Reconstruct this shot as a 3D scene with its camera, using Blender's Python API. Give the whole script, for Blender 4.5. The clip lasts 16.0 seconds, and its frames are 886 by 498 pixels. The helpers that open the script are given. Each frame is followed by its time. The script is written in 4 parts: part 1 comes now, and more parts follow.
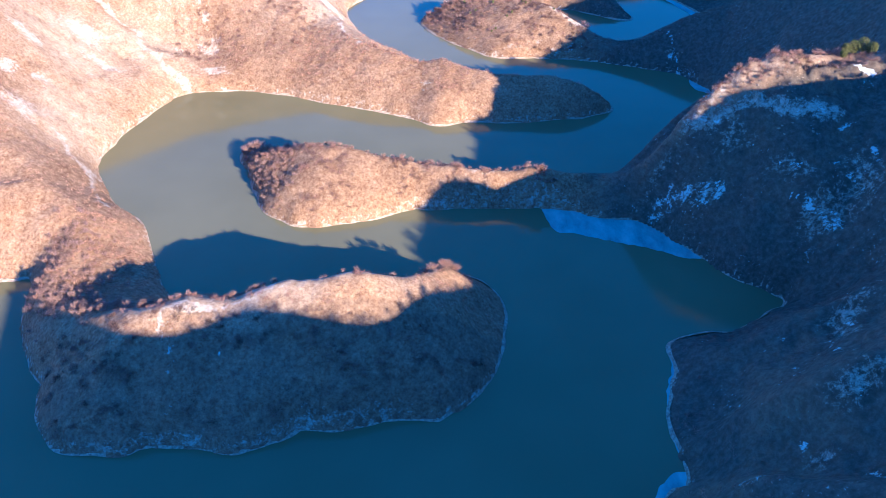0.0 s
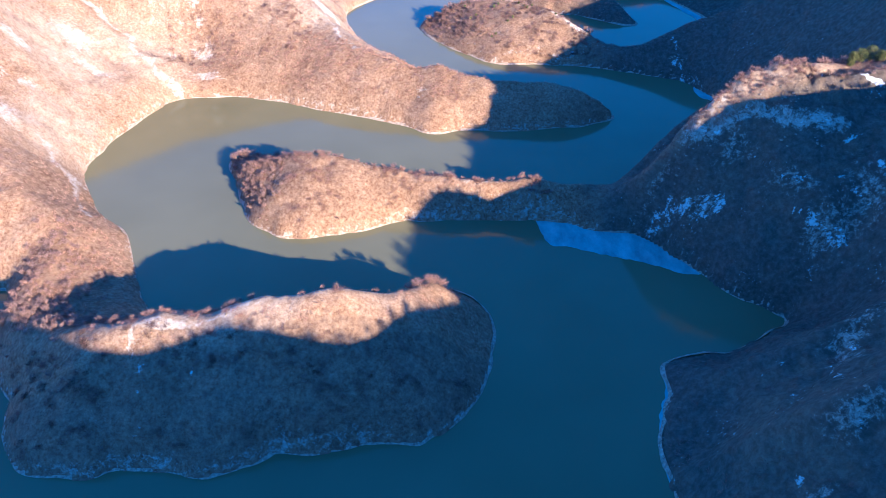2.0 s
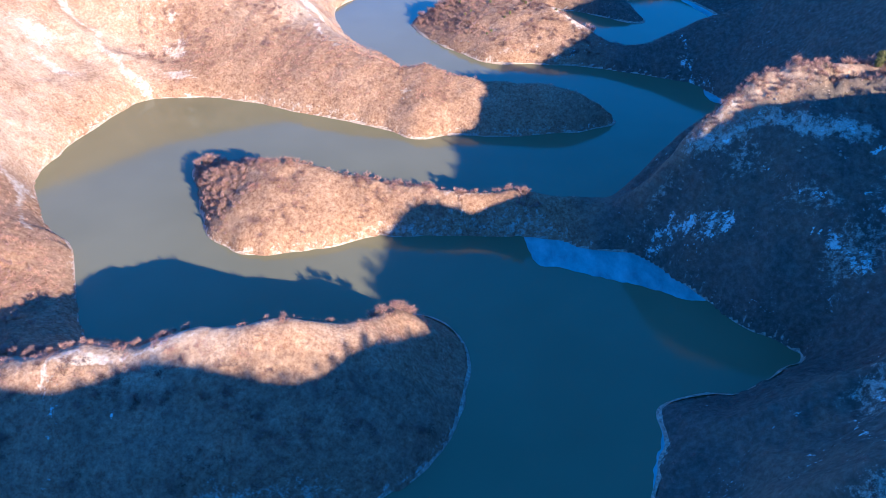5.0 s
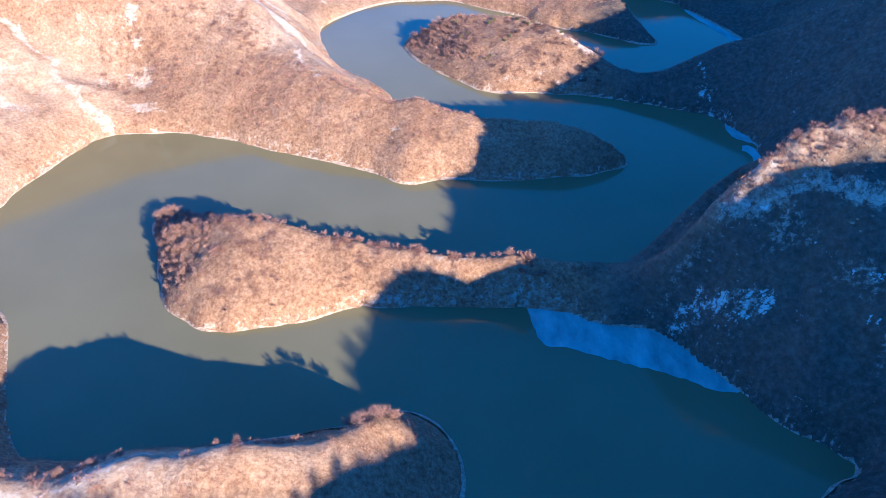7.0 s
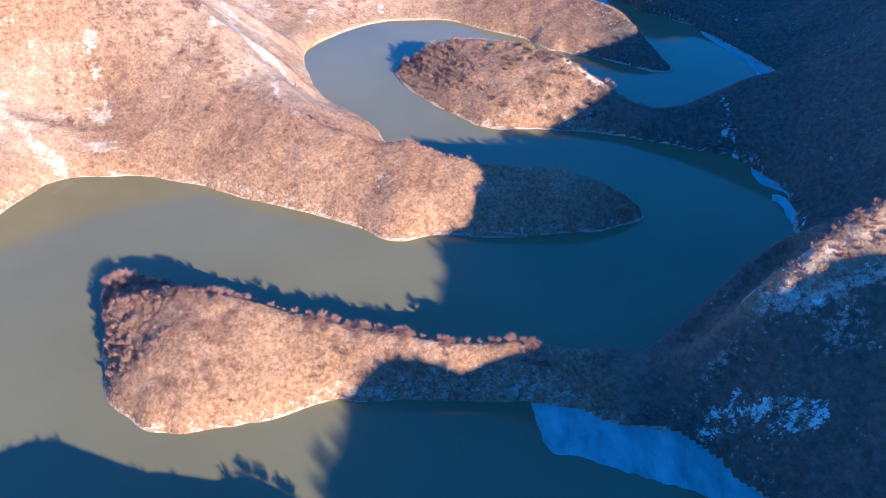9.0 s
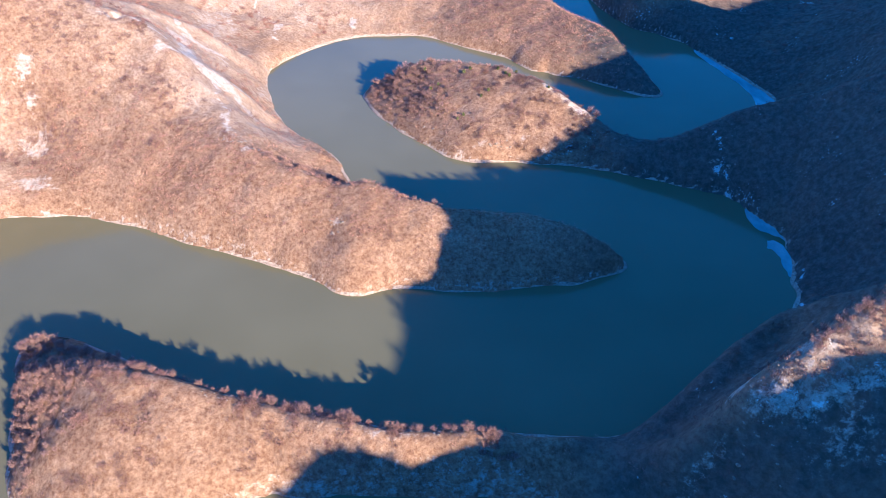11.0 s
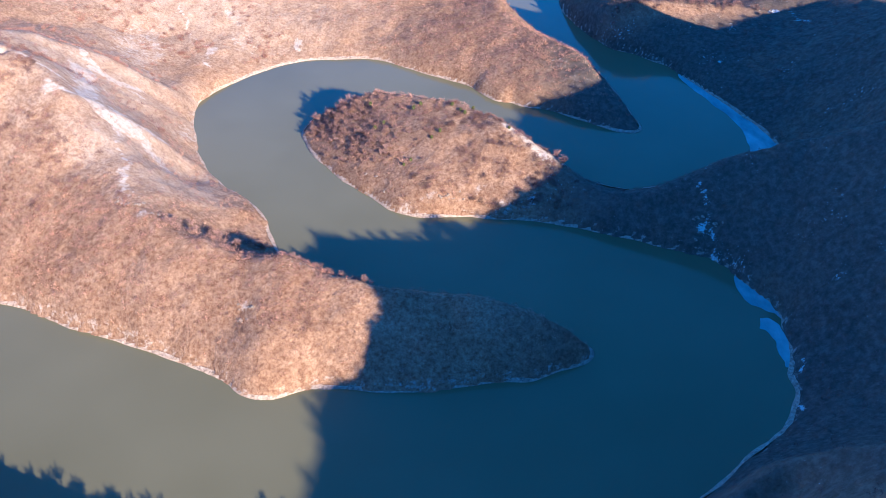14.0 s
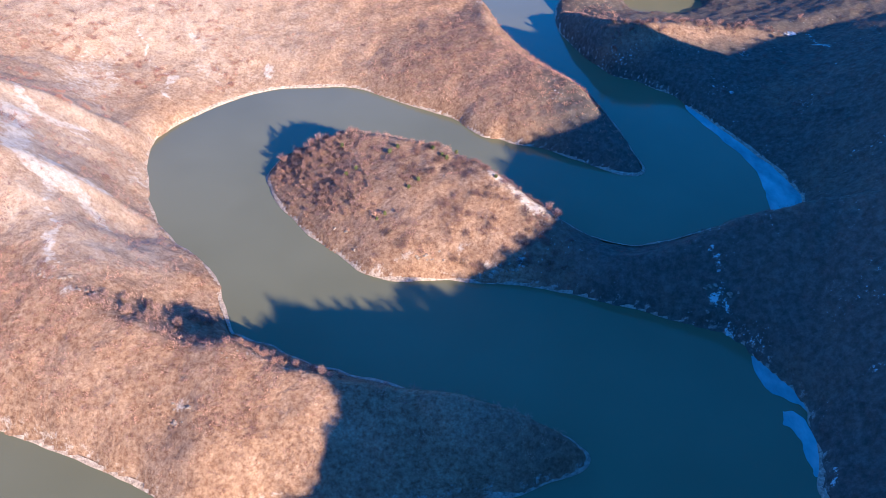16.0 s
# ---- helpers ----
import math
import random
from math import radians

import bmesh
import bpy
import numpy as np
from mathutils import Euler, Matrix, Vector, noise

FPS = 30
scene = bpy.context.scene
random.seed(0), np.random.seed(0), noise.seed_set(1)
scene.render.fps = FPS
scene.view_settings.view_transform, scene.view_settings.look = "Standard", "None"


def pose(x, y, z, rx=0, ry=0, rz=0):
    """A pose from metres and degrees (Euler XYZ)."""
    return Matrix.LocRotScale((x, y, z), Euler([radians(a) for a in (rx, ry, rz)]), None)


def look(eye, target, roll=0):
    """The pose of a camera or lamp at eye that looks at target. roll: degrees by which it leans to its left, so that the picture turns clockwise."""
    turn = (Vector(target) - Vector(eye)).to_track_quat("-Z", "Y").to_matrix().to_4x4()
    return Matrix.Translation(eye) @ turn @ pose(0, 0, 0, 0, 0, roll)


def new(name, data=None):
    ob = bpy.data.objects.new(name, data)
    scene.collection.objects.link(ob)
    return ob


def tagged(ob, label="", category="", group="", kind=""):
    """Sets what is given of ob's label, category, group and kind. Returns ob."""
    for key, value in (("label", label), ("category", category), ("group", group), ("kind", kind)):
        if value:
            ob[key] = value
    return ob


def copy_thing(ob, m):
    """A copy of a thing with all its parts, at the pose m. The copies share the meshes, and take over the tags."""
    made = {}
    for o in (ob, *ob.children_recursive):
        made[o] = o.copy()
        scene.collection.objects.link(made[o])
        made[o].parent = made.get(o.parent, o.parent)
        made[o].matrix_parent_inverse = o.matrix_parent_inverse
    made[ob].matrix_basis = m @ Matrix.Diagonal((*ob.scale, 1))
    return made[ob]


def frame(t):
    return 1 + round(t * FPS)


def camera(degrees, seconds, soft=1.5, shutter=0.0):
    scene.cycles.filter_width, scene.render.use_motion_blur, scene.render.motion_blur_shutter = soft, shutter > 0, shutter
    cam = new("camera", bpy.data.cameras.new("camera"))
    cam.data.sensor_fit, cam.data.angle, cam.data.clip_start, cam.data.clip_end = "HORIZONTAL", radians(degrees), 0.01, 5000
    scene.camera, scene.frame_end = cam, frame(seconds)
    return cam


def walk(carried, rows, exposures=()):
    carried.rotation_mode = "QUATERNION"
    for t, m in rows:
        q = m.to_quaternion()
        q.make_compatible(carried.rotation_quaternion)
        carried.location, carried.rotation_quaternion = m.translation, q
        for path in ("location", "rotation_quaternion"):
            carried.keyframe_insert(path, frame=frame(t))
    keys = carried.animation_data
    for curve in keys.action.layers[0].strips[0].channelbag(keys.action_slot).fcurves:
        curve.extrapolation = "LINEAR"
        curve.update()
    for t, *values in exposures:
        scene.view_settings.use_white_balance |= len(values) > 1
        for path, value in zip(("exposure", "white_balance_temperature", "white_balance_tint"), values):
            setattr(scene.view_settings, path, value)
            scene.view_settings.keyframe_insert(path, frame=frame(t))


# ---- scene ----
cam = camera(60.2, 16.0, soft=0.8)
EXPOSURE, KELVIN, TINT = 2.24, 4700, 3
PATH = [
    (0, (-2.252, -11.494, 227.601), (-2.226, -9.906, 226.386), 0.7),
    (0.5, (0.167, -8.463, 227.098), (0.186, -6.873, 225.885), 0.6),
    (1, (2.507, -5.368, 226.665), (2.517, -3.777, 225.454), 0.5),
    (1.5, (5.462, -2.155, 226.021), (5.462, -0.563, 224.81), 0.4),
    (2, (8.917, 1.051, 224.556), (8.91, 2.643, 223.346), 0.4),
    (2.5, (12.436, 4.262, 222.325), (12.42, 5.853, 221.114), 0.3),
    (3, (16.188, 7.944, 219.052), (16.162, 9.538, 217.844), 0.3),
    (3.5, (19.283, 13.494, 215.679), (19.247, 15.088, 214.471), 0.2),
    (4, (21.988, 20.148, 212.488), (21.945, 21.742, 211.28), 0.2),
    (6.5, (27.407, 74.222, 206.564), (27.362, 75.808, 205.347), 0.1),
    (7, (27.045, 91.174, 205.903), (27.003, 92.759, 204.685), 0.2),
    (7.5, (26.901, 106.963, 205.027), (26.862, 108.548, 203.808), 0.4),
    (8, (27.162, 120.336, 203.834), (27.123, 121.92, 202.614), 0.5),
    (8.5, (27.377, 132.827, 202.654), (27.337, 134.411, 201.432), 0.5),
    (11, (41.963, 185.662, 201.886), (41.93, 187.235, 200.652), 0.9),
    (11.5, (46.098, 195.04, 201.833), (46.065, 196.61, 200.594), 0.9),
    (12, (48.797, 205.285, 200.814), (48.769, 206.853, 199.574), 0.9),
    (12.5, (51.895, 216.045, 199.697), (51.87, 217.611, 198.453), 0.9),
    (13, (55.095, 225.656, 197.941), (55.072, 227.222, 196.697), 0.9),
    (13.5, (58.577, 235.723, 196.531), (58.557, 237.288, 195.286), 0.9),
    (14, (62.304, 247.596, 196.034), (62.287, 249.157, 194.784), 0.9),
    (14.5, (65.382, 260.033, 195.557), (65.368, 261.591, 194.304), 0.9),
    (15, (67.787, 272.289, 194.876), (67.774, 273.845, 193.619), 1.0),
    (15.5, (69.175, 283.949, 194.319), (69.162, 285.502, 193.06), 1.0),
    (16, (70.376, 295.606, 193.422), (70.357, 297.159, 192.162), 0.9),
]
walk(cam, [(t, look(eye, target, roll)) for t, eye, target, roll in PATH], [(0.0, EXPOSURE + 0.18, KELVIN - 85, TINT - 1), (4.0, EXPOSURE + 0.16, KELVIN - 85, TINT - 1), (8.0, EXPOSURE + 0.03, KELVIN - 40, TINT - 1), (11.0, EXPOSURE - 0.03, KELVIN, TINT), (16.0, EXPOSURE - 0.07, KELVIN, TINT)])

# ---- sky, sun, exposure ----
SUN_ELEVATION, SUN_BEARING = 20.3, 138.5
world = bpy.data.worlds.new("sky")
scene.world = world
world.use_nodes = True
sky = world.node_tree.nodes.new("ShaderNodeTexSky")
sky.sky_type, sky.sun_disc = "NISHITA", False
sky.sun_elevation, sky.sun_rotation = radians(SUN_ELEVATION), radians(SUN_BEARING)
sky.altitude, sky.air_density, sky.dust_density, sky.ozone_density = 2500, 1.0, 0.0, 9.5
backdrop_node = world.node_tree.nodes["Background"]
backdrop_node.inputs["Strength"].default_value = 0.089
clear = world.node_tree.nodes.new("ShaderNodeMix")  # the deep teal-blue cast of the clear winter sky
clear.data_type, clear.blend_type = "RGBA", "MULTIPLY"
clear.inputs[0].default_value, clear.inputs[7].default_value = 1.0, (0.77, 0.96, 0.92, 1)
world.node_tree.links.new(sky.outputs["Color"], clear.inputs[6])
world.node_tree.links.new(clear.outputs[2], backdrop_node.inputs["Color"])
sun = new("sun", bpy.data.lights.new("sun", "SUN"))
sun.data.energy, sun.data.angle, sun.data.color = 3.65, radians(0.5), (1.0, 0.655, 0.37)
flat = math.cos(radians(SUN_ELEVATION))
sun_way = Vector((math.sin(radians(SUN_BEARING)) * flat, math.cos(radians(SUN_BEARING)) * flat, math.sin(radians(SUN_ELEVATION))))
sun.matrix_world = look(sun_way * 900, (0, 0, 0))

# ---- materials ----
class Paint:
    """A node material with short calls for its nodes."""

    def __init__(self, name, rough=0.8, specular=0.3):
        self.m = bpy.data.materials.new(name)
        self.m.use_nodes = True
        self.tree = self.m.node_tree
        self.shader = self.tree.nodes["Principled BSDF"]
        self.shader.inputs["Roughness"].default_value = rough
        self.shader.inputs["Specular IOR Level"].default_value = specular
        self.place = self.add("ShaderNodeTexCoord").outputs["Object"]

    def add(self, kind):
        return self.tree.nodes.new(kind)

    def link(self, a, b):
        self.tree.links.new(a, b)

    def noise(self, scale, detail=4, rough=0.55, stretch=None):
        n = self.add("ShaderNodeTexNoise")
        n.inputs["Scale"].default_value, n.inputs["Detail"].default_value, n.inputs["Roughness"].default_value = scale, detail, rough
        where = self.place
        if stretch:
            mapping = self.add("ShaderNodeMapping")
            mapping.inputs["Scale"].default_value = stretch
            self.link(self.place, mapping.inputs["Vector"])
            where = mapping.outputs["Vector"]
        self.link(where, n.inputs["Vector"])
        return n.outputs["Fac"]

    def ramp(self, fac, *stops):
        n = self.add("ShaderNodeValToRGB")
        while len(n.color_ramp.elements) < len(stops):
            n.color_ramp.elements.new(0.5)
        for e, (at, colour) in zip(n.color_ramp.elements, stops):
            e.position, e.color = at, (*colour, 1)
        self.link(fac, n.inputs["Fac"])
        return n.outputs["Color"]

    def mix(self, fac, a, b, how="MIX"):
        n = self.add("ShaderNodeMix")
        n.data_type, n.blend_type = "RGBA", how
        for socket, value in ((n.inputs[0], fac), (n.inputs[6], a), (n.inputs[7], b)):
            if isinstance(value, (int, float)):
                socket.default_value = value
            elif isinstance(value, tuple):
                socket.default_value = (*value, 1)
            else:
                self.link(value, socket)
        return n.outputs[2]

    def math(self, how, a, b=None, clamp=False):
        n = self.add("ShaderNodeMath")
        n.operation, n.use_clamp = how, clamp
        for socket, value in zip(n.inputs, (a, b)):
            if isinstance(value, (int, float)):
                socket.default_value = value
            elif value is not None:
                self.link(value, socket)
        return n.outputs[0]

    def stored(self, name):
        n = self.add("ShaderNodeAttribute")
        n.attribute_name = name
        return n.outputs["Fac"]

    def bump(self, fac, strength, distance):
        n = self.add("ShaderNodeBump")
        n.inputs["Strength"].default_value, n.inputs["Distance"].default_value = strength, distance
        self.link(fac, n.inputs["Height"])
        self.link(n.outputs["Normal"], self.shader.inputs["Normal"])

    def colour(self, c):
        if isinstance(c, tuple):
            self.shader.inputs["Base Color"].default_value = (*c, 1)
        else:
            self.link(c, self.shader.inputs["Base Color"])


def ground_material():
    p = Paint("dry hillside", 0.95, 0.12)
    grass = p.ramp(p.noise(0.05, 6, 0.62), (0.34, (0.235, 0.146, 0.096)), (0.48, (0.33, 0.212, 0.138)), (0.64, (0.425, 0.295, 0.208)))
    litter_shade = p.ramp(p.noise(0.33, 6, 0.7), (0.36, (0.19, 0.12, 0.084)), (0.5, (0.31, 0.20, 0.13)), (0.66, (0.45, 0.32, 0.215)))
    soil = p.mix(0.6, grass, litter_shade)
    straw = p.ramp(p.noise(0.16, 7, 0.72), (0.34, (0.30, 0.22, 0.165)), (0.5, (0.43, 0.335, 0.255)), (0.66, (0.51, 0.425, 0.345)))
    drift = p.math("ADD", p.stored("pale"), p.math("MULTIPLY", p.math("SUBTRACT", p.noise(0.09, 6, 0.7), 0.5), 1.1))
    soil = p.mix(p.math("MULTIPLY", drift, 0.82, True), soil, straw)
    speck = p.ramp(p.noise(0.72, 7, 0.78), (0.38, (0.55, 0.465, 0.44)), (0.48, (0.78, 0.73, 0.71)), (0.54, (0.92, 0.91, 0.9)), (0.63, (1.04, 1.03, 1.02)))
    soil = p.mix(p.math("SUBTRACT", 1.0, p.math("MULTIPLY", p.stored("pale"), 0.35)), soil, speck, "MULTIPLY")
    tufts = p.ramp(p.noise(4.2, 3, 0.7), (0.34, (0.5, 0.47, 0.45)), (0.5, (1.0, 0.98, 0.97)), (0.64, (1.5, 1.48, 1.45)))
    soil = p.mix(0.2, soil, tufts, "MULTIPLY")
    rock = p.ramp(p.noise(0.5, 8, 0.75), (0.32, (0.26, 0.205, 0.165)), (0.46, (0.44, 0.37, 0.315)), (0.64, (0.53, 0.465, 0.41)))
    edge = p.math("MULTIPLY", p.math("SUBTRACT", p.noise(0.4, 8, 0.8), 0.5), 2.6)
    bare = p.math("MULTIPLY", p.math("SUBTRACT", p.math("ADD", p.stored("bare"), edge), 0.5), 2.8, True)
    flecks = p.math("ADD", p.math("MULTIPLY", p.math("SUBTRACT", p.noise(0.16, 5, 0.65), 0.5), 2.2), p.math("MULTIPLY", p.math("SUBTRACT", p.noise(0.8, 7, 0.8, (0.7, 1.3, 1.0)), 0.5), 2.5))
    snow = p.math("MULTIPLY", p.math("SUBTRACT", p.math("ADD", p.math("MULTIPLY", p.stored("snow"), 1.5), flecks), 1.0), 5.0, True)
    stray = p.math("MULTIPLY", p.math("SUBTRACT", p.math("MULTIPLY", p.noise(0.8, 4, 0.6), p.math("ADD", 0.35, p.math("MULTIPLY", p.noise(0.045, 4, 0.6), 1.2))), 0.70), 9.0, True)
    snow = p.math("MAXIMUM", snow, p.math("MULTIPLY", stray, p.math("GREATER_THAN", p.stored("litter_shade"), 0.3)))
    # darker floor colour that puts the eastern bank's shade into the ground
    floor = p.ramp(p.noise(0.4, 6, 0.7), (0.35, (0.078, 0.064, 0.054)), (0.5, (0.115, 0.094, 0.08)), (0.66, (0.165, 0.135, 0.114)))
    woods_shade = p.math("ADD", p.stored("litter_shade"), p.math("MULTIPLY", p.math("SUBTRACT", p.noise(0.12, 6, 0.7), 0.5), 0.8))
    soil = p.mix(p.math("MULTIPLY", woods_shade, p.math("GREATER_THAN", p.stored("litter_shade"), 0.04), True), soil, floor)
    c = p.mix(bare, soil, rock)
    c = p.mix(p.math("MULTIPLY", snow, 0.85), c, (0.70, 0.72, 0.72))
    p.colour(c)
    p.bump(p.noise(0.8, 6, 0.7), 0.8, 0.9)
    return p.m


def twig_material(name, *stops):
    p = Paint(name, 0.9, 0.15)
    tint = p.ramp(p.stored("tint"), *stops)
    n = p.add("ShaderNodeNewGeometry")
    vary = p.ramp(n.outputs["Random Per Island"], (0.0, (0.75, 0.74, 0.74)), (1.0, (1.2, 1.2, 1.18)))
    p.colour(p.mix(1.0, tint, vary, "MULTIPLY"))
    return p.m


def wood_material(name, a, b):
    p = Paint(name, 0.9, 0.2)
    p.colour(p.ramp(p.noise(2.5, 5, 0.6, (1, 1, 0.25)), (0.35, a), (0.65, b)))
    p.bump(p.noise(9, 4, 0.6, (1, 1, 0.2)), 0.5, 0.03)
    return p.m


def stone_material(name="weathered limestone", light=1.0):
    p = Paint(name, 0.9, 0.25)
    c = p.ramp(p.noise(0.9, 7, 0.7), *((at, tuple(v * light for v in rgb)) for at, rgb in ((0.34, (0.12, 0.095, 0.075)), (0.5, (0.28, 0.22, 0.175)), (0.66, (0.42, 0.35, 0.28)))))
    p.colour(c)
    p.bump(p.noise(2.5, 6, 0.7), 0.8, 0.2)
    return p.m


def water_material():
    p = Paint("silty green-brown water", 0.09, 0.75)
    p.shader.inputs["IOR"].default_value = 1.33
    c = p.ramp(p.noise(0.012, 3, 0.5), (0.35, (0.143, 0.137, 0.076)), (0.65, (0.168, 0.161, 0.094)))
    p.colour(c)
    p.bump(p.noise(0.35, 3, 0.5), 0.05, 0.1)
    return p.m


def ice_material():
    p = Paint("thin snow-dusted ice", 0.5, 0.4)
    c = p.ramp(p.noise(0.10, 6, 0.65, (1, 0.5, 1)), (0.32, (0.22, 0.242, 0.258)), (0.5, (0.36, 0.388, 0.403)), (0.68, (0.52, 0.545, 0.555)))
    p.colour(c)
    return p.m


def plain_material(name, colour, rough=0.5, metal=0.0):
    p = Paint(name, rough)
    c = p.ramp(p.noise(3.0, 4, 0.6), (0.3, tuple(0.8 * v for v in colour)), (0.7, colour))
    p.colour(c)
    p.shader.inputs["Metallic"].default_value = metal
    return p.m


GROUND, WATER, ICE, STONE, LEDGE = ground_material(), water_material(), ice_material(), stone_material(), stone_material("pale waterline limestone", 1.3)
# the darkest stop serves the shade put into the eastern scrub
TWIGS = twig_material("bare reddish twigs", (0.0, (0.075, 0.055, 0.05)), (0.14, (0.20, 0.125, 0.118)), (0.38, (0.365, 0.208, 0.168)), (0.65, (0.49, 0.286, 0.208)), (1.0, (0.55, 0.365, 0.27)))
TREE_TWIGS = twig_material("bare pinkish tree twigs", (0.0, (0.16, 0.096, 0.09)), (0.5, (0.34, 0.215, 0.185)), (1.0, (0.52, 0.345, 0.29)))
NEEDLES = twig_material("olive green needles", (0.0, (0.08, 0.09, 0.035)), (1.0, (0.22, 0.22, 0.085)))
BARK = wood_material("grey-brown bark", (0.12, 0.08, 0.07), (0.24, 0.175, 0.15))
# ---- terrain: two banks, ridge lines, relief ----
LEFT_A = [(-1500, 150), (-420, 222), (-260, 248), (-202, 261), (-188, 262), (-182, 243), (-178, 229), (-170, 216), (-162, 203), (-155, 196),
          (-156, 189), (-150, 180), (-145, 171), (-138, 165), (-127, 163), (-116, 163), (-107, 166), (-98, 167), (-86, 167), (-76, 164),
          (-66, 167), (-57, 170), (-50, 176), (-37, 174), (-24, 178), (-7, 180), (2, 181), (14, 190), (21, 200), (26, 214), (29, 233),
          (27, 250), (18, 262), (6, 266), (-12, 258), (-35, 253), (-62, 246), (-90, 239), (-112, 241), (-124, 254), (-136, 276)]
LEFT_B = [(-142, 290), (-152, 308), (-164, 317), (-172, 327), (-183, 344), (-190, 356), (-193, 371), (-191, 391), (-187, 410), (-180, 429),
          (-168, 453), (-148, 458), (-128, 460), (-101, 454), (-77, 444), (-51, 436), (-20, 424), (0, 412), (21, 417), (44, 416), (74, 420),
          (97, 425), (113, 434), (110, 441), (104, 445), (96, 449), (80, 453.5), (68, 456), (52, 461.5), (35, 466.5), (25, 470), (12, 476), (0, 481.5), (-8, 487), (-16, 507)]
LEFT_C = [(-30, 525), (-43, 535), (-54, 550), (-63, 568), (-71, 591), (-74, 611), (-66, 630), (-48, 652), (-27, 667), (-4, 671), (17, 671),
          (45, 654), (69, 641), (83, 626), (97, 619), (113, 613), (128, 604), (143, 594), (157, 592), (158, 606), (151, 636), (142, 666),
          (128, 689), (117, 706), (105, 722), (95, 741), (86, 763), (84, 795), (70, 850), (20, 1000), (-100, 1500), (-1500, 1500)]
RIGHT_A = [(1500, -1500), (-900, -1500), (-700, 20), (-300, 80), (-120, 70), (20, 75), (52, 105), (70, 136), (80, 146), (88, 151), (88, 163), (88, 177), (92, 194), (97, 205),
           (97, 216), (101, 221), (113, 226), (128, 229), (145, 238), (157, 247), (153, 255), (139, 265), (128, 281), (119, 293), (111, 305), (99, 312), (83, 314),
           (70, 320), (57, 322), (42, 321), (24, 322), (6, 321), (-8, 321), (-20, 317), (-37, 310), (-47, 307), (-62, 304), (-74, 306)]
RIGHT_B = [(-81, 311), (-88, 316), (-95, 328), (-101, 343), (-109, 362), (-113, 374), (-108, 382), (-94, 381), (-73, 370), (-48, 362), (-22, 355),
           (4, 348.5), (28, 345.5), (52, 346), (78, 345), (99, 347), (112, 356), (126, 369), (150, 388), (168, 402), (178, 416), (182, 432), (185, 448),
           (186, 461), (176, 480), (171, 489), (153, 497), (138, 502), (122, 508), (105, 512), (84, 515), (66, 516), (53, 515), (39, 518)]
RIGHT_C = [(26, 529), (15, 539), (1, 556), (-9, 571), (-12, 588), (-6, 602), (8, 612), (25, 616), (45, 611), (65, 602), (85, 588), (101, 572),
           (114, 557), (127, 545), (141, 538), (157, 541), (174, 548), (200, 559), (220, 563), (225, 571), (225, 582), (222, 596), (216, 613),
           (208, 631), (193, 662), (186, 674), (168, 689), (157, 696), (142, 729), (136, 750), (135, 774), (140, 800), (150, 850), (130, 1000), (0, 1500), (1500, 1500)]
POND = [(186, 780), (205, 777), (225, 786), (236, 806), (226, 840), (196, 850), (184, 824), (182, 796)]

